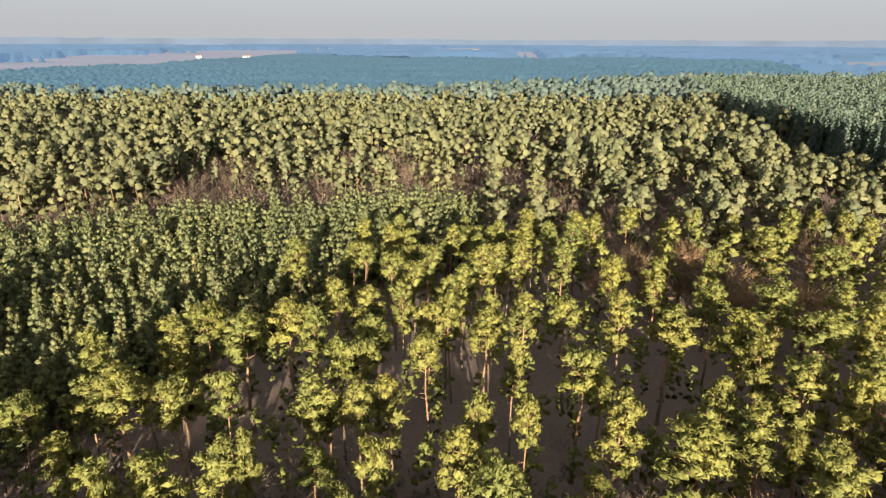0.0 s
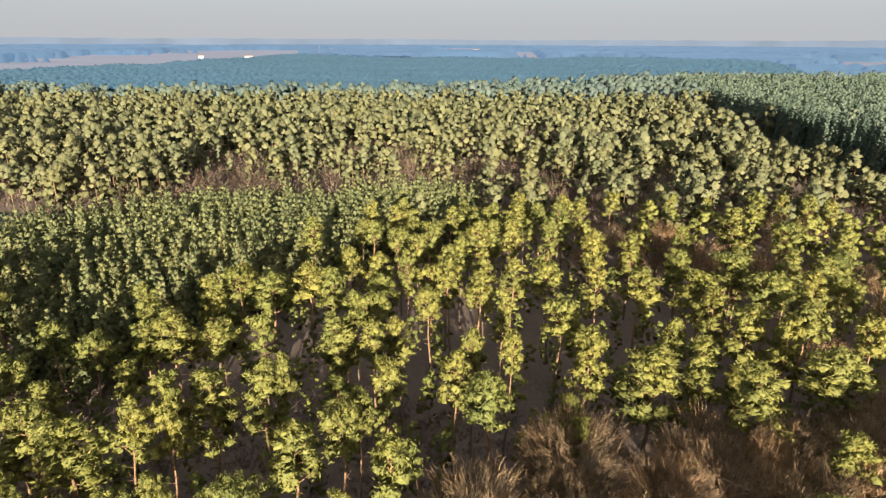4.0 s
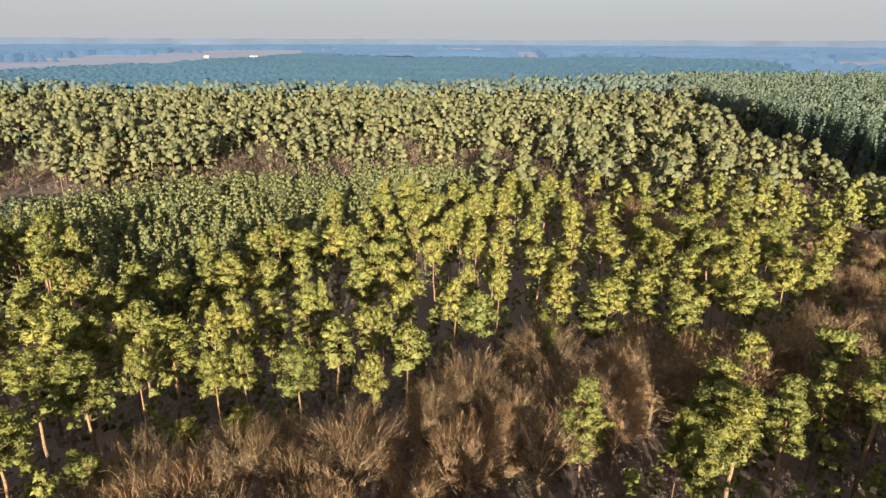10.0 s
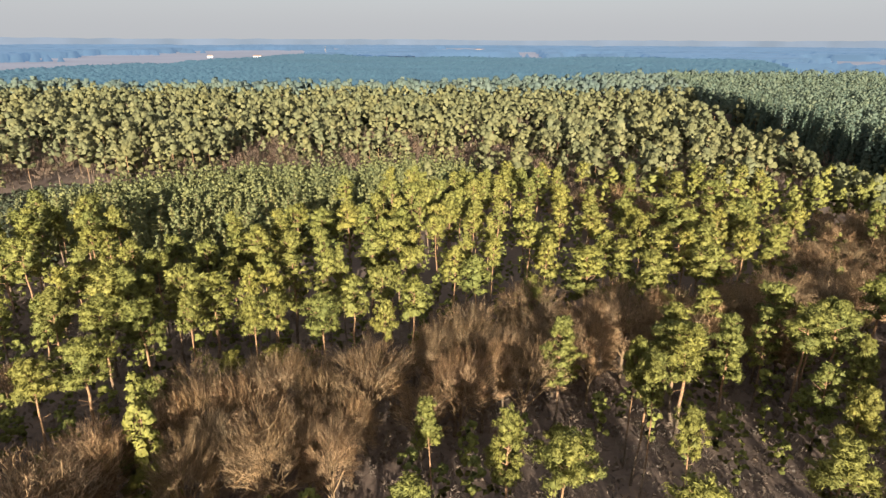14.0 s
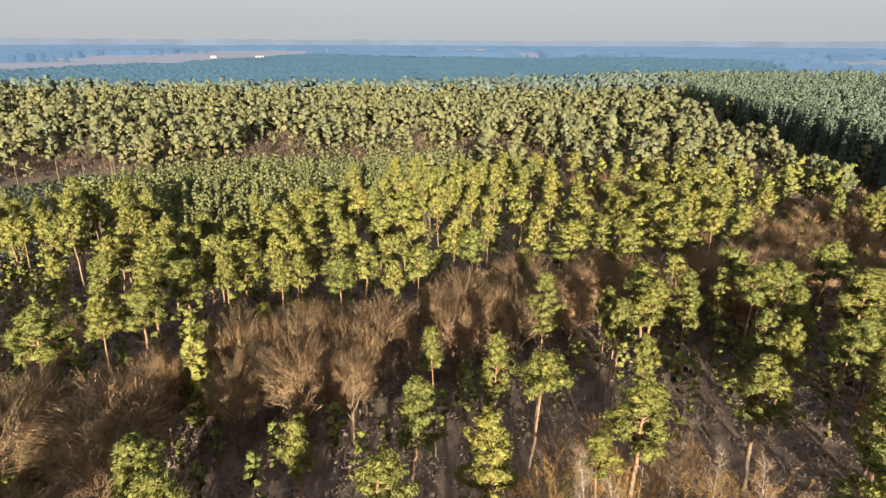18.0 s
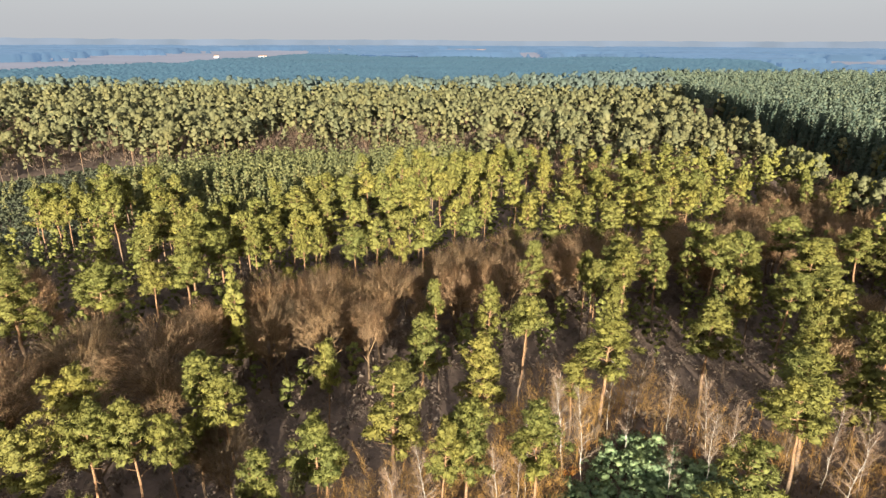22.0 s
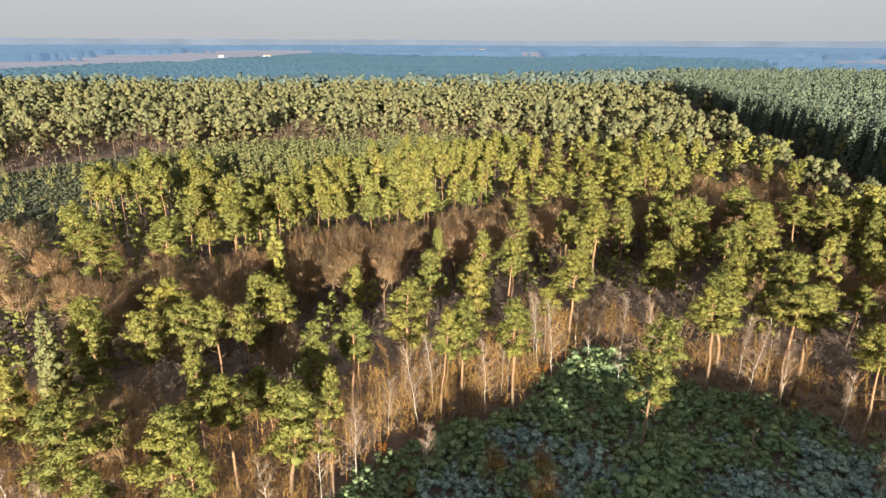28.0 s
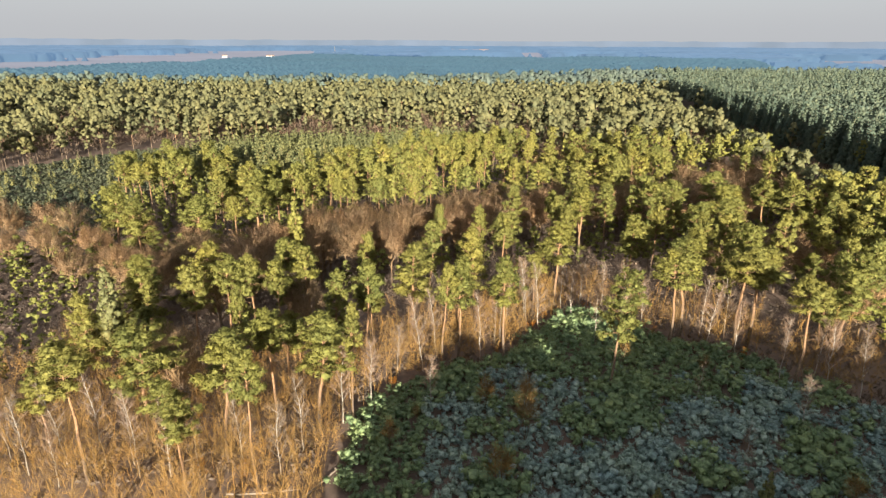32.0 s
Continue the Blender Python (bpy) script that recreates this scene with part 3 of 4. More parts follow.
DEPTHS = (5.8, 7.2, 8.8, 10.6)
near_pines = [tree("pine_tree", pine_data(11 + 3 * k + q, 19.0, 1 - d / 19, 3.0, int(17 + 1.8 * d), 5, 56, 0.2, point=p, clump=0.62, pad=14, fill=0.5, slim=0.24, ruffle=0.42, whole=0.4), PINE_BARK, NEEDLES)
              for k, d in enumerate(DEPTHS) for q, p in enumerate((0.4, 0.58, 0.48))]
far_pines = [tree("pine_tree", pine_data(31 + 3 * k + q, 19.0, 1 - d / 19, 3.0, int(13 + 1.4 * d), 3, 30, 0.28, slim=0.3, pad=14, clump=0.86, fill=0.55, ruffle=0.4, whole=0.42, point=p), PINE_BARK, NEEDLES, split=False)
             for k, d in enumerate(DEPTHS) for q, p in enumerate((0.42, 0.62))]


def put_sized(kinds, rows, seed, label, group, high=19.0):
    """Pines at rows of x, y, radius and depth of the crown: the pattern of the nearest depth, fitted to the row."""
    g = np.random.default_rng(seed)
    each = len(kinds) // len(DEPTHS)
    spread = 2.75 if kinds is near_pines else 2.5
    for x, y, r, d in rows:
        r = min(r, 4.6)
        k = int(np.argmin([abs(1.05 * d + 0.7 - q) for q in DEPTHS]))
        ob = copy_thing(kinds[k * each + int(g.integers(each))], pose(x, y, 0, g.normal(0, 1.0), g.normal(0, 1.0), g.uniform(0, 360)))
        f = high / 19.0 * g.uniform(0.98, 1.03)
        ob.scale = (r / spread * g.uniform(0.95, 1.06), r / spread * g.uniform(0.95, 1.06), f)
        tagged(ob, label, "pine tree", group)


put_sized(near_pines, PINES_EDGE, 20, "tall Scots pine on a bare bole at the sunlit wood edge", "pines of the wood edge")
put_sized(near_pines, PINES_SHADE + PINES_HOLLOW, 21, "tall Scots pine with a sunlit yellow-green clumped crown", "pines of the near wood")
put_sized(far_pines, PINES_FRONT + PINES_HEART + PINES_MIDDLE + PINES_BACK, 22, "Scots pine with a dense yellow-green crown among its stand", "pines of the middle stand")
put_sized(far_pines, [(x, y, 2.6, 6.0) for x, y in PINES_STAND], 24, "Scots pine with a dense yellow-green crown among its stand", "pines of the middle stand")
put_sized(near_pines, [(x, y, 2.6, 6.0) for x, y in PINES_OVERTOPPED], 25, "short Scots pine overtopped by its neighbours", "pines of the near wood", 13.0)

# ---- bare broadleaf trees ----
domes = [tree("bare_tree", bare_data(s, h, 4.6, 8000, width=0.013, length=1.2), GREY_BARK, TWIGS) for s, h in ((41, 14.5), (42, 14.0), (43, 15.0))]
slight = [tree("bare_tree", bare_data(s, h, w, 3200, 7, width=0.022, length=1.3, forks=9), GREY_BARK, TWIGS, split=False) for s, h, w in ((45, 14.0, 4.6), (46, 13.0, 4.2), (47, 14.5, 5.0))]
g = np.random.default_rng(23)
for k, (x, y, r) in enumerate(DOMES + DOMES_FAR):
    ob = copy_thing((domes if k < len(DOMES) else slight)[k % 3], pose(x, y, 0, 0, 0, g.uniform(0, 360)))
    ob.scale = (r / 3.6, r / 3.6, g.uniform(1.0, 1.12))
    tagged(ob, "leafless broadleaf tree with a brown dome of fine twigs", "bare tree", "bare trees of the wood")

DOME_BELT = [(-35, 18), (-17, 26), (1, 37), (20, 44), (45, 49), (81, 58), (70, 40), (24, 27), (8, 14), (-5, 10), (-12, 1), (-36, 0)]

# ---- more of the wood: fills ----
ALL = PINES_EDGE + PINES_SHADE + PINES_HOLLOW + PINES_FRONT + PINES_HEART + PINES_MIDDLE + PINES_BACK + PINES_STAND + PINES_OVERTOPPED + DOMES + DOMES_FAR
taken = np.array([p[:2] for p in ALL])


def free(x, y, room):
    return np.array([np.hypot(taken[:, 0] - a, taken[:, 1] - b).min() > room for a, b in zip(x, y)])


def wooded(x, y):
    """Ground that bears tall trees."""
    keep = view(x, y)
    for ring in (CLEARING, PLANTATION, SCRUB, GAP, SPRUCES):
        keep &= ~inside(x, y, ring)
    return keep


def noise_at(x, y):
    return np.array([noise.noise((a * 0.05, b * 0.05, 12)) for a, b in zip(x, y)])


def brown(x, y):
    """Where bare trees stand thick among the pines."""
    n = np.array([noise.noise((a * 0.022, b * 0.016, 9)) for a, b in zip(x, y)])
    b = n > 0.3
    b |= inside(x, y, [(30, 112), (60, 104), (115, 88), (112, 130), (70, 128), (34, 130)])
    b |= inside(x, y, [(-48, 225), (-10, 196), (14, 200), (2, 225), (-30, 252)])
    b |= inside(x, y, [(58, 62), (118, 30), (121, 92), (74, 84)]) & (noise_at(x, y) > -0.1)
    b |= inside(x, y, [(100, 86), (121, 86), (133, 180), (112, 180)])
    b |= inside(x, y, [(-330, 470), (-100, 480), (-60, 512), (-330, 512)])
    b |= inside(x, y, [(62, 62), (92, 88), (104, 110), (134, 170), (120, 60), (98, 40)]) & (noise_at(x, y) > -0.25)
    return b


dx, dy = scatter(-45, 85, -5, 62, 6.0, 50)
ok = inside(dx, dy, DOME_BELT) & free(dx, dy, 4.0)
put(slight, list(zip(dx[ok], dy[ok])), 49, "leafless broadleaf tree with a brown dome of fine twigs", "bare tree", "bare trees of the wood", (0.9, 1.1))
fx, fy = scatter(-130, 175, -20, 132, 7.9, 51)
ok = wooded(fx, fy) & ~((fx > -66) & (fx < -40) & (fy > 30) & (fy < 100)) & ((np.abs(fx) > 42) | (fy > 108)) & free(fx, fy, 5.4) & ((fx > 0) | (fy > 34 - 0.3 * (fx + 42)))
fx, fy = fx[ok], fy[ok]
bn = brown(fx, fy)
near_fill = np.argsort(np.hypot(fx, fy + 60) + np.where(bn, 1e4, 0))[:140]
put(far_pines, list(zip(fx[near_fill], fy[near_fill])), 52, "Scots pine with a dense yellow-green crown among its stand", "pine tree", "pines of the middle stand", (0.84, 1.04))
few = np.flatnonzero(bn)[:80]
put(slight, list(zip(fx[few], fy[few])), 53, "leafless broadleaf tree with a brown dome of fine twigs", "bare tree", "bare trees of the wood", (0.7, 0.95))

left_over = np.setdiff1d(np.arange(len(fx)), np.concatenate([near_fill, few]))
fill = [pine_data(s, 18.0, 0.5, 3.4, 16, 2, 7, 0.4, pad=14, clump=1.0, whole=0.4)[2] for s in (54, 55, 56)]
low = [pine_data(s, 18.0, 0.35, 3.6, 10, 2, 3, 0.6, pad=6, clump=1.1, whole=0.5, fill=0.9)[2] for s in (254, 255)]
stuff("pine_stand", fill, np.column_stack([fx[left_over], fy[left_over]]), NEEDLES, "close stand of yellow-green pines", "pine forest", 57, (0.8, 1.02))
ux, uy = scatter(-105, 110, -60, 128, 5.2, 58)
ok = wooded(ux, uy) & ~inside(ux, uy, DOME_BELT) & free(ux, uy, 2.6) & ~inside(ux, uy + 0, [(-60, -75), (75, -75), (75, -8), (20, 10), (-60, -30)])
stuff("understorey_pines", low, np.column_stack([ux[ok], uy[ok]]), NEEDLES, "short shaded pines under the taller crowns", "young pines", 59, (0.28, 0.55))

# ---- young plantation ----
young = [tree("young_pine", young_data(s, h, w), PINE_BARK, YOUNG_NEEDLES, split=False) for s, h, w in ((61, 11.8, 2.5), (62, 11.0, 2.3), (63, 12.6, 2.6))]
yx, yy = scatter(-125, 20, 60, 195, 3.3, 64)
ok = inside(yx, yy, PLANTATION) & free(yx, yy, 2.5)
yx, yy = yx[ok], yy[ok]
order = np.argsort(yy)
yx, yy = yx[order], yy[order]
put(young, list(zip(yx[:280], yy[:280])), 65, "young pine with a narrow dull green crown in the plantation", "young pine", "young pines of the plantation", (0.8, 1.12))
small = [young_data(s, 12.0, 2.5, 2, 0.42, 7, pad=6, every=4, fill=1.3)[2] for s in (66, 67, 68)]
stuff("young_pines", small, list(zip(yx[280:], yy[280:])), YOUNG_NEEDLES, "close ranks of young green pines", "young pines", 69, (0.8, 1.12))

# ---- spruce stand beyond the gap ----
spruces = [tree("spruce_tree", spruce_data(s, h, w), PINE_BARK, SPRUCE_NEEDLES, split=False) for s, h, w in ((71, 24.0, 3.0), (72, 22.5, 2.7), (73, 25.0, 3.2))]
sx, sy = scatter(140, 700, -20, 640, 7.4, 74)
wx, wy = scatter(140, 215, 20, 440, 4.7, 174)
band = wx - 0.09 * wy
ok = (sx - 0.09 * sy > 165) | (sy > 420)
sx, sy = np.concatenate([sx[ok], wx[band <= 165]]), np.concatenate([sy[ok], wy[band <= 165]])
ok = inside(sx, sy, SPRUCES) & view(sx, sy)
sx, sy = sx[ok], sy[ok]
edge = np.argsort(sx - 0.09 * sy + np.where(sy > 330, 300, 0))[:170]
put(spruces, list(zip(sx[edge], sy[edge])), 75, "tall dark green spruce at the edge of its stand", "spruce tree", "spruces beyond the gap", (0.85, 1.1))
rest = np.setdiff1d(np.arange(len(sx)), edge)
tall = [young_data(s, 24.0, 3.6, 1, 0.8, 7, 0.5, pad=6, every=4, fill=1.4)[2] for s in (76, 77, 78)]
stuff("spruce_wood", tall, list(zip(sx[rest], sy[rest])), SPRUCE_NEEDLES, "dense dark green spruce wood", "spruce wood", 79, (0.8, 1.12))

# ---- pine forest of the middle distance ----
def stem_quads(high, rad, top):
    ring = [(rad * math.cos(a), rad * math.sin(a)) for a in (0.3, 2.4, 4.5)]
    v = []
    for (a, b), (c, d) in zip(ring, ring[1:] + ring[:1]):
        v += [(a, b, -0.3), (c, d, -0.3), (c * top, d * top, high), (a * top, b * top, high)]
    return np.array(v)


mx, my = scatter(-760, 620, 100, 700, 7.0, 81)
def wood_far(x):
    """How far the pine forest goes before the bluish far woods begin."""
    return np.interp(x, (-400, -50, 120, 250), (500, 510, 610, 700))


kept = wooded(mx, my) & ~((my < 132) & (mx > -130) & (mx < 175)) & (my < wood_far(mx))
mx, my = mx[kept], my[kept]
g = np.random.default_rng(82)
bn = (brown(mx, my) & (g.random(len(mx)) < 0.7)) | (g.random(len(mx)) < 0.25)
grown = np.where(g.random(len(mx)) < 0.3, g.uniform(0.55, 0.82, len(mx)), g.uniform(0.85, 1.15, len(mx)))
mid_a = [pine_data(s, 18.5, b - 0.14, 3.7, 17, 2, 8, 0.36, pad=14, clump=1.0, flat=0.9, whole=0.65, fill=0.8)[2] for s, b in ((83, 0.5), (84, 0.62), (85, 0.56), (183, 0.66))]
mid_b = [pine_data(s, 18.5, b - 0.14, 3.6, 13, 1, 5, 0.46, pad=14, clump=1.4, flat=0.95, whole=0.75, fill=0.88)[2] for s, b in ((86, 0.5), (87, 0.6), (88, 0.56))]
mid_c = [pine_data(s, 18.5, 0.6, 3.4, 7, 1, 1, 0.9, pad=6, clump=2.1, whole=0.8, fill=1.05, flat=0.95, up=0.4)[2] for s in (286, 287, 288)]
for name, sel, kinds, stuff_green in (("pine_wood", (my < 220) & ~bn, mid_a, MIDHAZE_NEEDLES), ("pine_forest", (my >= 220) & (my < 430) & ~bn, mid_b, MIDHAZE_NEEDLES),
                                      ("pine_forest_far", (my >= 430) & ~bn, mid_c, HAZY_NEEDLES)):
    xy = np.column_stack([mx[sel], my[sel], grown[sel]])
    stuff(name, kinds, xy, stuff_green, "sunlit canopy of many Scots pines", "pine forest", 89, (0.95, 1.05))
    if name != "pine_forest_far":
        stuff("pine_boles", [stem_quads(14, 0.17, 0.4)] * 3, xy, PINE_BARK, "thin bare boles of the pine forest", "tree trunks", 89, (0.95, 1.05))
ox, oy = scatter(-260, 200, 128, 330, 6.2, 381)
ok = wooded(ox, oy) | (inside(ox, oy - 8, PLANTATION) & ~inside(ox, oy, PLANTATION))
stuff("low_brush", [bare_data(s, 11.0, 2.8, 40, 6, length=1.8, width=0.12)[2] for s in (382, 383)], np.column_stack([ox[ok], oy[ok]]), RED_TWIGS, "low reddish-brown brush between the pines", "undergrowth", 384, (0.5, 1.1))
near = my < 260
bare_far = [bare_data(s, 14.0, 3.8, 150, 6, length=2.0, width=0.065)[2] for s in (91, 92, 93)]
bare_more = [bare_data(s, 14.0, 4.0, 26, 6, length=2.4, width=0.24)[2] for s in (94, 95)]
stuff("bare_wood", bare_far, np.column_stack([mx[near & bn], my[near & bn]]), RED_TWIGS, "reddish-brown crowns of leafless trees", "bare wood", 96, (0.6, 1.1))
stuff("bare_forest", bare_more, np.column_stack([mx[~near & bn], my[~near & bn]]), RED_TWIGS, "reddish-brown crowns of leafless trees", "bare wood", 97, (0.7, 1.1))

ring = np.array(GAP[:7], float)
cut = np.concatenate([np.linspace(a, b, 12)[:-1] for a, b in zip(ring, ring[1:])])
g = np.random.default_rng(297)
rim = np.concatenate([cut + g.normal(0, 1.3, cut.shape) - (d, 0) for d in (2, 8)])
red = g.random(len(rim)) < 0.42
stuff("pine_wood_rim", mid_a, rim[~red], MIDHAZE_NEEDLES, "close row of pines along the cutting", "pine forest", 296, (0.75, 1.0))
stuff("bare_rim", bare_far, rim[red], RED_TWIGS, "reddish-brown leafless crowns along the cutting", "bare wood", 295, (0.8, 1.1))
qx, qy = scatter(98, 150, 40, 104, 7.0, 298)
ok = (qx < 121) & (qx > 100)
put(slight, list(zip(qx[ok], qy[ok])), 299, "leafless broadleaf tree with a brown dome of fine twigs", "bare tree", "bare trees of the wood", (0.8, 1.0))
# Corner pines; those out of view are added to shade the gap.
qx, qy = scatter(100, 165, -45, 52, 6.0, 98)
stuff("pine_corner", low, np.column_stack([qx, qy]), NEEDLES, "pines closing the end of the gap", "pine forest", 99, (0.75, 1.0))

# ---- scrubby clearing among the pines ----
def shrub(seed, count, size, wide, high):
    g = np.random.default_rng(seed)
    c = [(g.normal(0, wide * 0.4), g.normal(0, wide * 0.4), high * g.uniform(0.3, 0.85)) for _ in range(5)]
    r = [(wide * 0.45, wide * 0.45, high * 0.3)] * 5
    v = leaves(c, r, count // 5, size, 0.4, g, 0.6, rise=1.3)
    return joined([(v, quads(len(v) // 4)), pads(c, r, g, 6, 0.62, rise=1.0)])


zx, zy = scatter(-215, -100, 40, 190, 2.2, 201)
ok = inside(-150 + (zx + 150) / 1.2, 105 + (zy - 105) / 1.25, SCRUB) & ~inside(zx, zy, PLANTATION)
stuff("frosted_scrub", [shrub(s, 20, 0.4, 1.7, 1.5) for s in (202, 203)], np.column_stack([zx[ok], zy[ok]]), SCRUB_LEAVES, "frost-pale scrub in a clearing of the pine wood", "shrubs", 204, (0.5, 1.3))
zx, zy = scatter(-195, -100, 40, 170, 8.0, 205)
ok = inside(zx, zy, SCRUB)
stuff("scrub_pines", small, np.column_stack([zx[ok], zy[ok]]), YOUNG_NEEDLES, "small young pines scattered over the scrub", "young pines", 206, (0.16, 0.5))

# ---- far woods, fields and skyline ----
def haze_glow(name, colour, strength, base):
    """A distant surface with the haze of the air painted in as faint emission."""
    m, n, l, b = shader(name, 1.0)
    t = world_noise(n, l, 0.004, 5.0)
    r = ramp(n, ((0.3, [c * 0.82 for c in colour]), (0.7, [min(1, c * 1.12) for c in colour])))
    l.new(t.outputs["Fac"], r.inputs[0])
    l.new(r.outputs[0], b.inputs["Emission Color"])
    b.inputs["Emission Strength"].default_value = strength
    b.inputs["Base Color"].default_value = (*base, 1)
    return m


# The blue-green emission is painted haze over the far woods.
HAZE_FAR_WOODS = haze_glow("far_woods_haze", (0.13, 0.28, 0.37), 0.095, (0.04, 0.075, 0.09))


WOOD_END = ((-50, 880), (-36, 950), (-24, 1190), (-13, 1800), (-5, 1500), (8, 1500), (17, 1600), (27, 1500), (31, 800), (50, 700))
FIELD_END = ((-50, 1750), (-36, 1800), (-24, 2650), (-16, 3600), (-10, 4000), (-8, 1400), (-3, 1400), (-1, 4000), (7, 4200), (9, 1400), (11, 2500), (16, 2500), (18, 1500), (28, 1500), (31, 2300), (50, 2400))


def reach(a, table):
    """How far a table of bearing and distance goes, for bearings in radians."""
    return np.interp(np.degrees(a), [p for p, _ in table], [q for _, q in table])


def far_canopy():
    """The roof of the far woods: a grid of uneven tree tops."""
    g = np.random.default_rng(105)
    az, rr = np.linspace(-0.86, 0.86, 620), np.geomspace(490, 1830, 150)
    a, r = np.meshgrid(az, rr)
    a, r = a + g.normal(0, 0.0007, a.shape), r * (1 + g.normal(0, 0.002, r.shape))
    low = np.array([noise.noise((math.sin(p) * q * 0.012, math.cos(p) * q * 0.012, 6)) for p, q in zip(a.ravel(), r.ravel())]).reshape(a.shape)
    z = 15.0 + 3 * low + g.uniform(-2.0, 1.8, a.shape)
    x, y = np.sin(a) * r, np.cos(a) * r
    z[0] = z[1] = 0
    keep = (r < reach(a, WOOD_END)) & ~inside(x, y, SPRUCES) & (y > wood_far(x) - 15)
    z = np.where((r > reach(a, WOOD_END) * 0.985), 0, z)
    i, j = np.meshgrid(np.arange(149), np.arange(619), indexing="ij")
    f = np.stack([i * 620 + j, i * 620 + j + 1, (i + 1) * 620 + j + 1, (i + 1) * 620 + j], -1).reshape(-1, 4)
    return np.column_stack([x.ravel(), y.ravel(), z.ravel()]), f[keep.ravel()[f].all(1)]


tagged(new("far_wood", mesh_of("far_wood", *far_canopy(), HAZE_FAR_WOODS)), "woods in the far distance under painted blue-green haze", "far woods", kind="stuff")


# Woods, fields and ridge emit a little, to imitate haze in the air.
HAZE_BLUE_WOODS = haze_glow("blue_woods_haze", (0.175, 0.28, 0.39), 0.22, (0.02, 0.035, 0.045))
HAZE_FIELDS = haze_glow("pale_fields_haze", (0.58, 0.57, 0.62), 0.12, (0.05, 0.05, 0.05))
HAZE_SKYLINE = haze_glow("skyline_haze", (0.5, 0.53, 0.58), 0.135, (0.02, 0.03, 0.04))


def distance_sheets():
    """Woods and fields out to the skyline, as two sheets of one grid."""
    az = np.linspace(-0.95, 0.95, 420)
    d = np.geomspace(720, 4650, 90)
    a, r = np.meshgrid(az, d)
    n = np.array([noise.noise((p * 7, math.log(q) * 11, 3)) for p, q in zip(a.ravel(), r.ravel())]).reshape(a.shape)
    k = np.array([noise.noise((p * 90, q * 0.02, 5)) for p, q in zip(a.ravel(), r.ravel())]).reshape(a.shape)
    wob = 1 + 0.35 * n + 0.08 * k
    start, stop = reach(a, WOOD_END) * 0.99, reach(a, FIELD_END) * np.where(a < -0.22, 1 + 0.3 * n + 0.15 * k, wob)
    field = ((r < stop) & ((n + 0.15 * k > -0.3) | (a < -0.22))) | (n + 0.1 * k > 0.3)
    z = np.where(field, 0.6, 17 + 4 * k)
    v = np.column_stack([(np.sin(a) * r).ravel(), (np.cos(a) * r).ravel() - 20, z.ravel()])
    i, j = np.meshgrid(np.arange(89), np.arange(419), indexing="ij")
    f = np.stack([i * 420 + j, i * 420 + j + 1, (i + 1) * 420 + j + 1, (i + 1) * 420 + j], -1).reshape(-1, 4)
    flat = (z.ravel()[f] < 1).all(1)
    seen = (r > start).ravel()[f].all(1)
    return v, f[~flat & seen], f[flat & seen]


dv, dw, df = distance_sheets()
tagged(new("backdrop", mesh_of("far_woods", dv, dw, HAZE_BLUE_WOODS)), "woods towards the horizon under painted blue haze", "far woods", kind="structure")
tagged(new("backdrop", mesh_of("far_fields", dv, df, HAZE_FIELDS)), "winter fields under painted pale haze", "fields", kind="structure")


def skyline():
    a = np.linspace(-1.2, 1.2, 500)
    top = np.array([54 + 10 * noise.noise((p * 4, 0, 7)) + 5 * noise.noise((p * 40, 0, 8)) for p in a])
    x, y = np.sin(a) * 4700, np.cos(a) * 4700 - 20
    v = np.concatenate([np.column_stack([x, y, 0 * x - 5]), np.column_stack([x, y, top])])
    i = np.arange(499)
    return v, np.stack([i, i + 1, i + 501, i + 500], -1)


tagged(new("backdrop", mesh_of("skyline", *skyline(), HAZE_SKYLINE)), "low ridge on the horizon under painted blue haze", "horizon", kind="structure")


def house(x, y, turn, long=14, deep=9, high=5.5, roof=4.0):
    root = new("farmhouse")
    bm = bmesh.new()
    bmesh.ops.create_cube(bm, size=1, matrix=pose(0, 0, high / 2 - 0.2) @ Matrix.Diagonal((long, deep, high + 0.4, 1)))
    me = bpy.data.meshes.new("wall")
    bm.to_mesh(me)
    me.materials.append(PLASTER)
    part("wall", me, root)
    h, l, d = high + 0.01, long / 2 + 0.4, deep / 2 + 0.4
    v = [(-l, -d, h), (l, -d, h), (l, 0, h + roof), (-l, 0, h + roof), (-l, d, h), (l, d, h), (-l, -d, h), (-l, 0, h + roof), (-l, d, h), (l, -d, h), (l, 0, h + roof), (l, d, h)]
    me = mesh_of("roof", v, [(0, 1, 2, 3), (3, 2, 5, 4), (0, 4, 5, 1)], TILES)
    part("roof", me, root)
    for k in range(4):
        v = [(long * (k - 1.5) / 4.6 + a, -deep / 2 - 0.03, b) for a, b in ((-0.7, 1.2), (0.7, 1.2), (0.7, 2.8), (-0.7, 2.8))]
        part("window", mesh_of("window", v, [(0, 1, 2, 3)], TILES), root)
    root.matrix_basis = pose(x, y, 0, 0, 0, turn)
    return tagged(root, "white-walled farmhouse with a grey roof among fields", "house", "distant houses")


house(-528, 1720, 12, 22, 12, 8, 4)
house(130, 2600, -8, 40, 18, 14, 5)
house(-700, 1830, 20)
house(-330, 2350, 0, 26, 14, 9, 4)

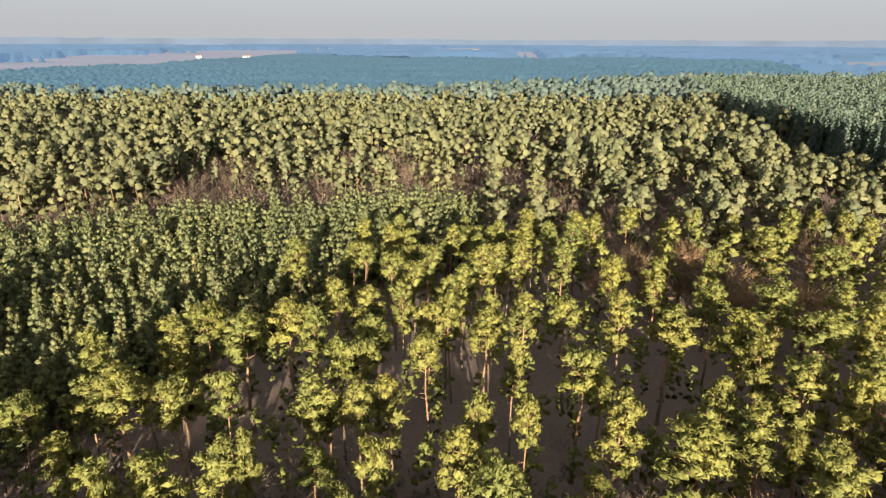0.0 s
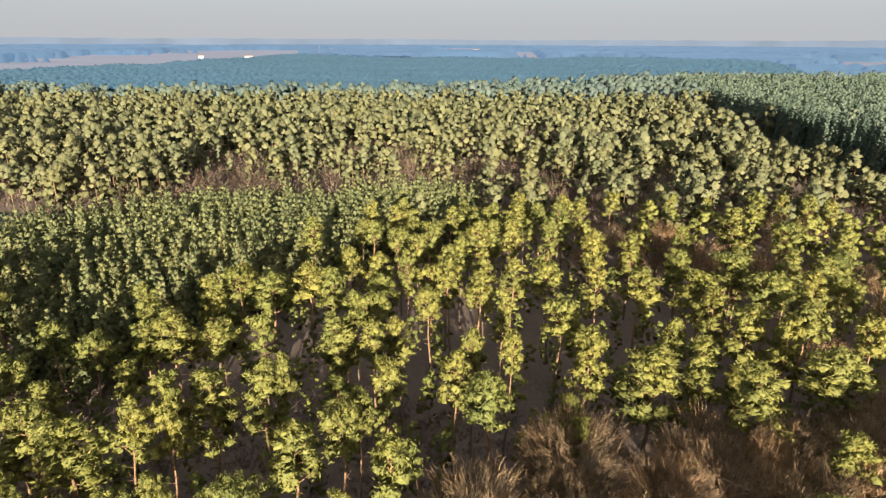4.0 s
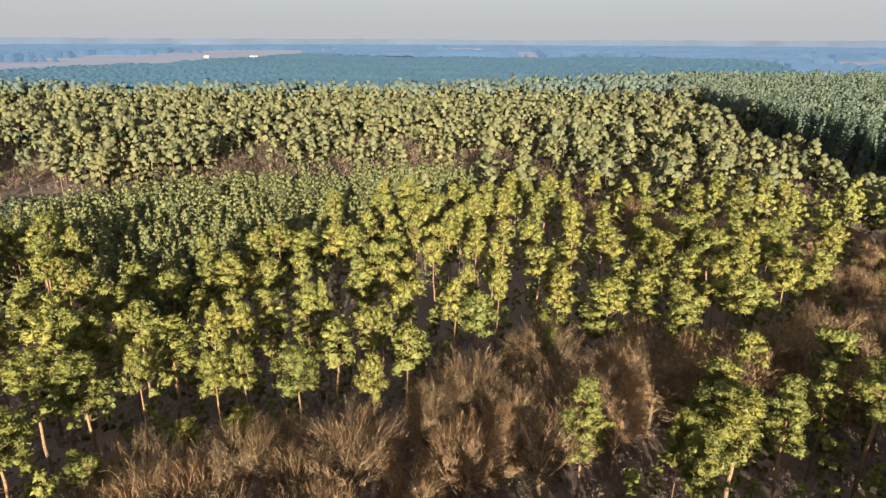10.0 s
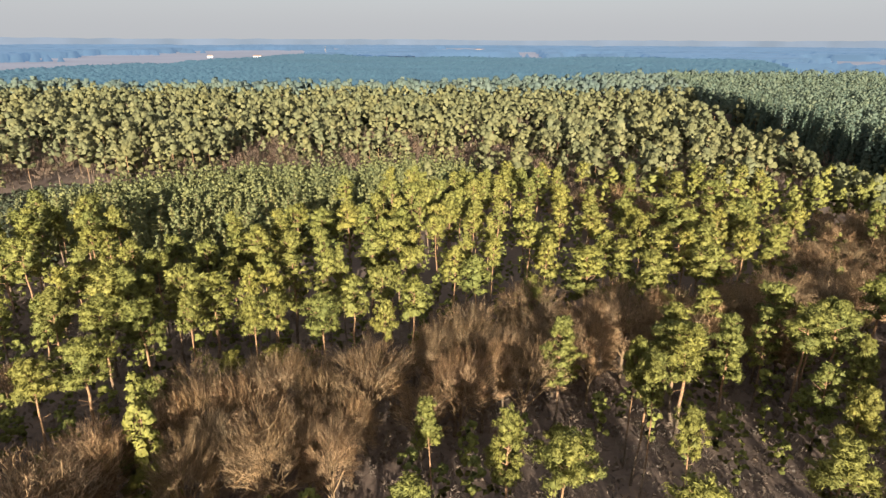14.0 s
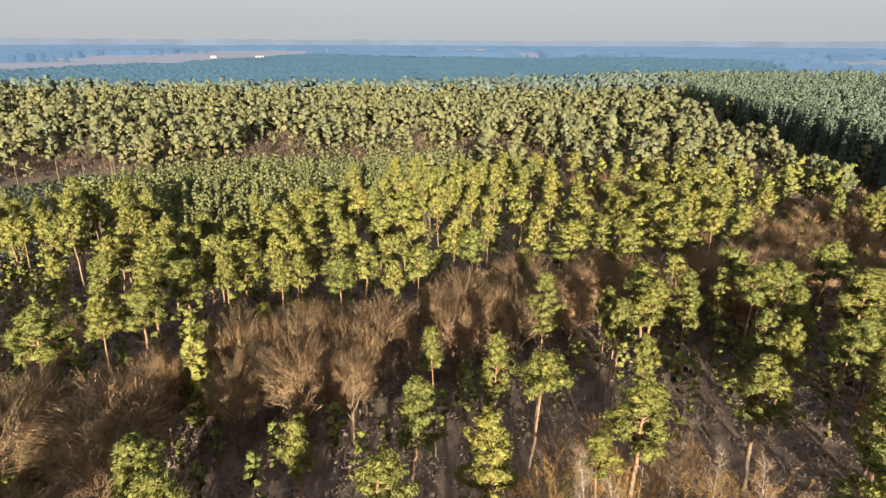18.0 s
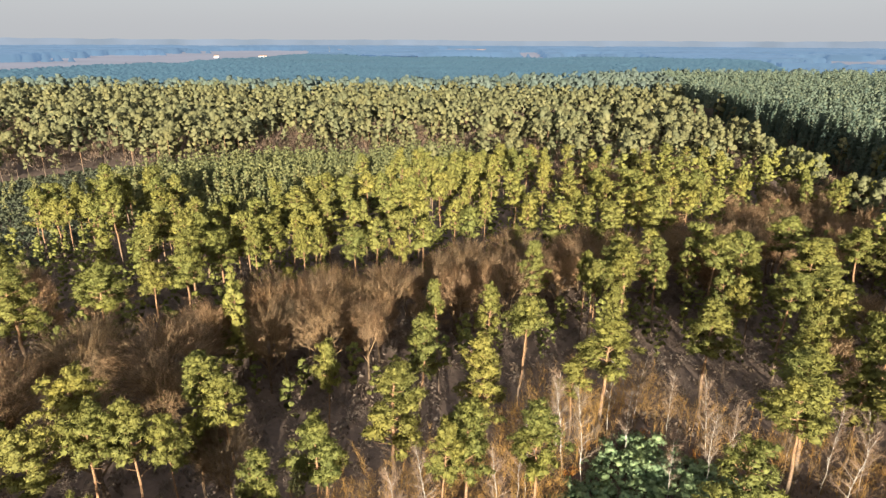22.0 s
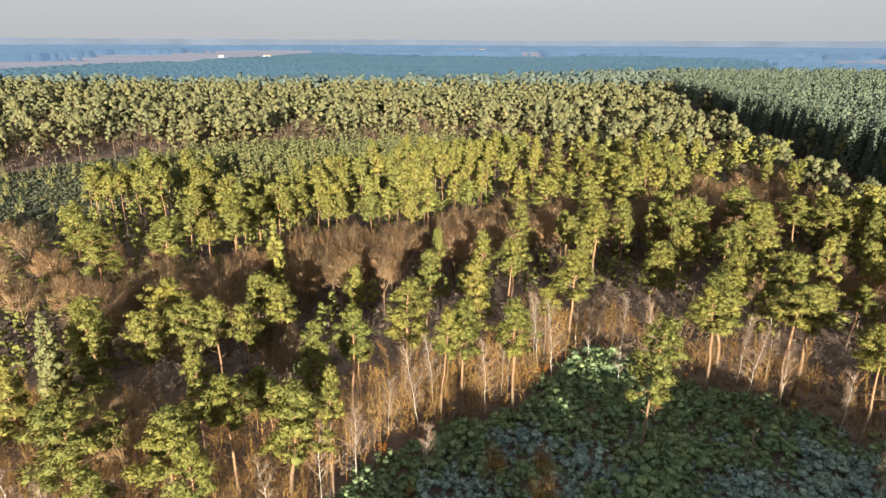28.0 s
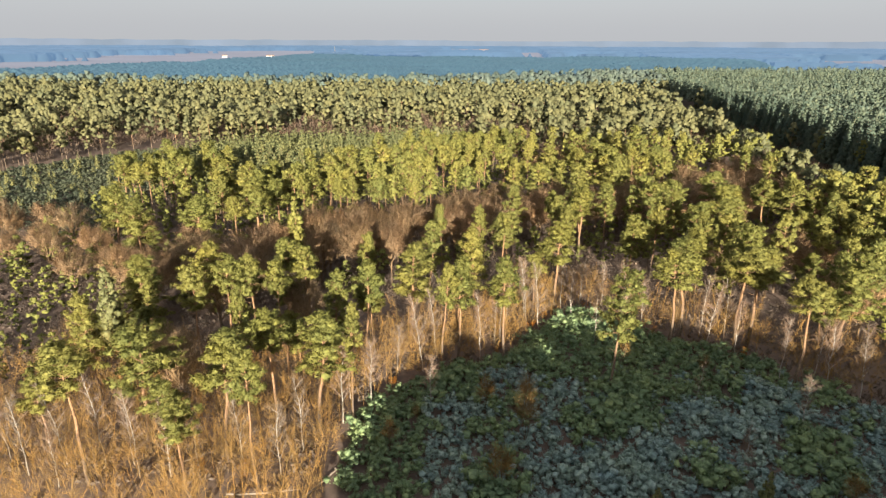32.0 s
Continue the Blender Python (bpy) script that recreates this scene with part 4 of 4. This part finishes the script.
# ---- clearing with evergreen shrubs ----
shrubs = [shrub(s, 130, 0.13, 1.5, 1.5) for s in (111, 112, 113, 114)]
cx, cy = scatter(-72, 98, -72, -8, 1.5, 115)
ok = inside(cx, cy, CLEARING) & view(cx, cy) & (cx > -13)
cx, cy = cx[ok], cy[ok]
n = np.array([noise.noise((a * 0.09, b * 0.09, 2)) + 0.6 * noise.noise((a * 0.35, b * 0.35, 5)) for a, b in zip(cx, cy)])
frost = ((n + 0.014 * (-40 - cy)) > 0.0) & (cx > -3) & (cy < -35)
hs = 0.75 + 0.55 * np.abs(n) * 2
stuff("evergreen_shrubs", shrubs, np.column_stack([cx, cy, hs])[~frost], EVERGREEN, "dark green evergreen shrubs covering the clearing", "shrubs", 116, (0.7, 1.5))
stuff("frosted_shrubs", shrubs, np.column_stack([cx, cy, hs])[frost], FROSTED, "evergreen shrubs with frost-pale leaves", "shrubs", 117, (0.6, 1.25))


def sapling(seed, high, twigs, wide=0.9, width=0.02):
    """A thin stem with upright twigs, as four-cornered slivers."""
    g = np.random.default_rng(seed)
    v = []
    line = bend((0, 0, -0.2), (g.normal(0, 0.1), g.normal(0, 0.1), 1), high, 4, 0.07, g)
    for a, b, w in zip(line, line[1:], (0.026, 0.022, 0.017, 0.01)):
        for s in ((1, 0, 0), (0, 1, 0)):
            s = np.array(s) * w
            v += [a - s, a + s, b + s * 0.8, b - s * 0.8]
    for _ in range(twigs):
        f = g.uniform(0.2, 1)
        a = np.array([np.interp(f, np.linspace(0, 1, 5), line[:, k]) for k in range(3)])
        w = unit(np.array([g.normal(0, 0.5), g.normal(0, 0.5), 0.8]))
        l = wide * g.uniform(0.6, 1.6) * (1.2 - 0.6 * f)
        s = unit(np.cross(w, g.normal(size=3))) * width
        b = a + w * l + g.normal(0, 0.1, 3)
        v += [a - s, a + s, b + s * 0.3, b - s * 0.3]
    return np.array(v)


thin = [sapling(s, h, 90, 0.9, 0.013) for s, h in ((121, 9.5), (122, 7.5), (123, 11.0), (124, 5.5), (125, 8.5), (126, 10.0))]
thin += [bare_data(s, h, w, 130, 5, length=1.3, width=0.013)[2][:, :3] for s, h, w in ((271, 7.5, 1.8), (272, 5.0, 1.6), (273, 9.0, 2.0), (274, 6.0, 2.0))]
tx, ty = scatter(-80, 80, -73, 8, 1.65, 125)
ok = ~inside(tx, ty, CLEARING) | (tx < -14)
near_edge = np.zeros(len(tx), bool)
for d in (4, 8, 12):
    near_edge |= inside(tx, ty - d, CLEARING) | inside(tx + 0.6 * d, ty - d, CLEARING) | inside(tx + d, ty, CLEARING)
near_edge |= inside(tx, ty, [(-70, -74), (-14, -74), (-14, -46), (-24, -38), (-62, -34)])
sel = ok & near_edge & ((tx < 24) | (np.random.default_rng(129).random(len(tx)) < 0.72))
stuff("golden_saplings", thin, np.column_stack([tx[sel], ty[sel]]), GOLD_TWIGS, "golden-brown thicket of thin saplings under the edge pines", "saplings", 126, (0.6, 1.2))
tx, ty = scatter(-120, 95, -66, 70, 3.8, 127)
ok = wooded(tx, ty)
stuff("forest_brush", [bare_data(s, h, w, 80, 5, length=1.3, width=0.022)[2] for s, h, w in ((221, 5.0, 1.2), (222, 4.0, 1.1), (223, 6.0, 1.2))], np.column_stack([tx[ok], ty[ok]]), DARK_TWIGS, "thin brown brush on the forest floor", "undergrowth", 128, (0.5, 1.1))

# ---- single trees ----
lone = tree("pine_tree", pine_data(131, 19.5, 0.42, 4.0, 34, 5, 60, 0.2, 0.2, point=0.35, clump=0.74, pad=14, fill=0.5, slim=0.24, ruffle=0.42, whole=0.4), PINE_BARK, NEEDLES)
lone.matrix_basis = pose(26, -40, 0, 0, 6, 40)
tagged(lone, "lone Scots pine with an open crown standing in the clearing", "pine tree")

rim = np.concatenate([np.linspace(a, b, max(2, int(math.dist(a, b) / 3.2)))[:-1] for a, b in zip(CLEARING[1:13], CLEARING[2:14])])
rim_birches = rim + np.random.default_rng(145).normal(0, 1.4, rim.shape) + (-1.0, 3.5)
birches = [tree("birch_tree", birch_data(s, h), BIRCH_BARK, RED_TWIGS) for s, h in ((141, 12.0), (142, 10.5), (143, 13.5))]
put(birches, [(-2, -46, 0.75), (38, -44, 0.55), (50, -51, 0.85), (-47, -64), (27, -24), (33, -21), (24, -16), (38, -60, 0.6), (46, -27), (60, -36), (64, -42), (-52, -62), (-38, -62), (17, -22)] + [(x, y) for x, y in rim_birches], 144,
    "slender white-stemmed birch without leaves", "birch tree", "birches round the clearing", (0.85, 1.1))

# ---- unseen wood behind the camera, which shades the clearing ----
bx, by = scatter(-110, 110, -150, -121, 3.6, 151)
# Tree heights vary with x to shape the shadow on the clearing.
stuff("pine_wood_behind", low, np.column_stack([bx, by, np.interp(bx, (-22, -9, 3, 60), (0.62, 0.88, 1.42, 1.46))]), NEEDLES, "unseen pine wood shading the clearing", "pine forest", 152, (0.78, 0.98))
# Low pines added out of view, only to shade the clearing's near part.
bx, by = scatter(-72, 98, -102, -73, 4.0, 153)
stuff("scrub_behind", small, np.column_stack([bx, by]), YOUNG_NEEDLES, "unseen low pines added to shade the clearing", "young pines", 154, (0.2, 0.4))

put(far_pines, [(-52, 50, 0.92), (-58, 44, 0.95), (-50, 40, 0.9), (-61, 58, 0.92), (-47, 57, 0.9), (-55, 36, 0.98), (-65, 40, 0.95), (-70, 33, 0.9), (-62, 31, 0.9), (-46, 48, 0.85), (-54, 62, 0.9), (-66, 50, 0.95), (-43, 64, 0.85), (-45, 40, 0.85), (-40, 54, 0.8)], 160,
    "stunted Scots pine in the shade of its neighbours", "pine tree", "pines of the middle stand")

put(slight, [(-72, -3), (-80, 6), (-66, -9), (-86, 14), (-76, 19), (-91, 5), (-62, 15), (-70, 10), (-58, -16), (-96, 22), (-84, 28), (-64, 24), (-77, -8), (-104, 12), (-112, 22), (-118, 32), (-108, 31), (-100, 4), (-115, 11), (-124, 26), (-126, 38)], 165,
    "leafless broadleaf tree with a brown dome of fine twigs", "bare tree", "bare trees of the wood", (0.7, 1.0))

# ---- details of the clearing and the wood edge ----
singles = [tree("spruce_tree", young_data(s, 18.0, 2.8, 26, 0.24, 15, 0.2), PINE_BARK, m, split=False) for s, m in ((161, NEEDLES), (162, YOUNG_NEEDLES))]
put(singles[:1], [(-33.5, 4, 1.12)], 163, "yellow-green single spruce with drooping boughs among pines", "spruce tree", "single spruces")
put(singles[1:], [(-54.5, -34.5, 1.0)], 163, "dark single spruce with drooping boughs among pines", "spruce tree", "single spruces", (0.95, 1.05))
put(young, [(24, -69, 0.5), (38, -66, 0.45), (44, -71, 0.35), (-24, -21, 0.5), (-18, -24, 0.45), (-31, -30, 0.5), (15, -8, 0.4)], 164, "small bushy pine standing alone", "young pine", "small pines", (0.6, 0.8))
bushes = [tree("bare_bush", bare_data(s, h, w, 800, 6, 0.1, 0.06, 1.5, 0.012, 8), GREY_BARK, GOLD_TWIGS) for s, h, w in ((171, 8.0, 1.1), (172, 7.0, 1.2), (173, 9.0, 1.2))]
put(bushes, [(6, -47, 0.9), (11, -55, 1.0), (7, -64, 1.0), (12, -47, 0.7), (-7, -56, 0.6), (-4, -50, 0.4), (30, -33, 0.6), (42, -36, 0.6), (48, -66, 0.7)], 174,
    "leafless golden-brown bush rising from the clearing", "bush", "bushes of the clearing", (0.8, 1.0))


def leafy_bush(seed, high, wide, count):
    g = np.random.default_rng(seed)
    stems = [tube(bend((g.normal(0, 0.15), g.normal(0, 0.15), -0.2), (g.normal(0, 0.3), g.normal(0, 0.3), 1), high * 0.8, 3, 0.12, g), (0.03, 0.025, 0.02, 0.012), 3) for _ in range(4)]
    at = [(g.normal(0, wide * 0.4), g.normal(0, wide * 0.4), high * g.uniform(0.25, 0.95)) for _ in range(14)]
    return stems[0], stems[1:], leaves(at, [(wide * 0.3, wide * 0.3, high * 0.12)] * 14, count // 14, 0.07, 0.5, g)


russets = [tree("russet_bush", leafy_bush(s, h, w, 620), GREY_BARK, RUSSET) for s, h, w in ((181, 2.6, 1.1), (182, 3.6, 0.9), (183, 2.0, 1.2))]
put(russets, [(27, -14), (33, -17), (22, -13), (16, -21), (9, -29), (-8, -41), (-30, -62), (-24, -63), (38, -23), (51, -31), (19, -15), (3, -33)], 184,
    "low oak bush keeping its russet dead leaves", "bush", "russet bushes along the edge", (0.7, 1.15))


def log(seed, x, y, turn, long, thick, material=TIMBER):
    """A fallen stem with stubs of its branches."""
    g = np.random.default_rng(seed)
    root = new("fallen_log")
    line = bend((0, 0, thick * 0.8), (1, 0, 0.02), long, 6, 0.05, g)
    line[:, 2] = np.maximum(line[:, 2], thick * 0.5)
    part("stem", mesh_of("stem", *tube(line, np.linspace(thick, thick * 0.4, 7), 7), material, True), root)
    for k in range(4):
        s = line[2 + k]
        part("stub", mesh_of("stub", *tube(bend(s, (g.normal(0, 0.6), g.normal(0, 1), 0.8), g.uniform(0.5, 1.4), 3, 0.15, g), (0.05, 0.04, 0.03, 0.015), 4), material, True), root)
    root.matrix_basis = pose(x, y, 0.1, 0, 0, turn)
    return tagged(root, "pale fallen tree stem lying on the ground", "log", "fallen logs")


for k, (x, y, a, l, t) in enumerate(((-17, -66, 55, 8, 0.16), (-11, -46, 20, 5, 0.1), (-26, -65, -8, 9, 0.14), (-20, -58, 70, 6, 0.12), (-36, -60, 12, 7, 0.12), (18, -19, 35, 6, 0.1), (48, -30, -20, 6, 0.12))):
    log(190 + k, x, y, a, l, t)

# ---- bracken and leaf heaps on the forest floor ----
bracken = [leaves([(0, 0, 0.25), (0.7, 0.2, 0.2), (-0.4, 0.6, 0.2)], [(0.6, 0.6, 0.3)] * 3, 6, 0.24, 0.2, np.random.default_rng(s), 0.4) for s in (211, 212, 213)]
px, py = scatter(-105, 100, -66, 70, 2.7, 214)
ok = view(px, py) & ~inside(px, py, CLEARING) & ~inside(px, py, PLANTATION)
stuff("dead_bracken", bracken, np.column_stack([px[ok], py[ok]]), DARK_TWIGS, "dark brown dead bracken on the forest floor", "undergrowth", 215, (0.6, 1.7))


def mast(x, y, high):
    root = new("lattice_mast")
    for sx, sy in ((1, 1), (1, -1), (-1, 1), (-1, -1)):
        part("leg", mesh_of("leg", *tube([(sx * 2.2, sy * 2.2, -0.5), (sx * 1.2, sy * 1.2, high * 0.5), (sx * 0.4, sy * 0.4, high)], (0.25, 0.2, 0.15), 4), TIMBER), root)
    for k in range(6):
        h, w = high * (k + 0.5) / 6, 2.2 - 1.8 * (k + 0.5) / 6
        part("brace", mesh_of("brace", *tube([(-w, -w, h), (w, -w, h + high / 9)], (0.12, 0.12), 4), TIMBER), root)
    root.matrix_basis = pose(x, y, 0)
    return tagged(root, "pale lattice mast standing far off in the haze", "mast")


mast(-420, 2150, 30)

drop(near_pines + far_pines + domes + slight + young + spruces + birches + singles + bushes + russets)
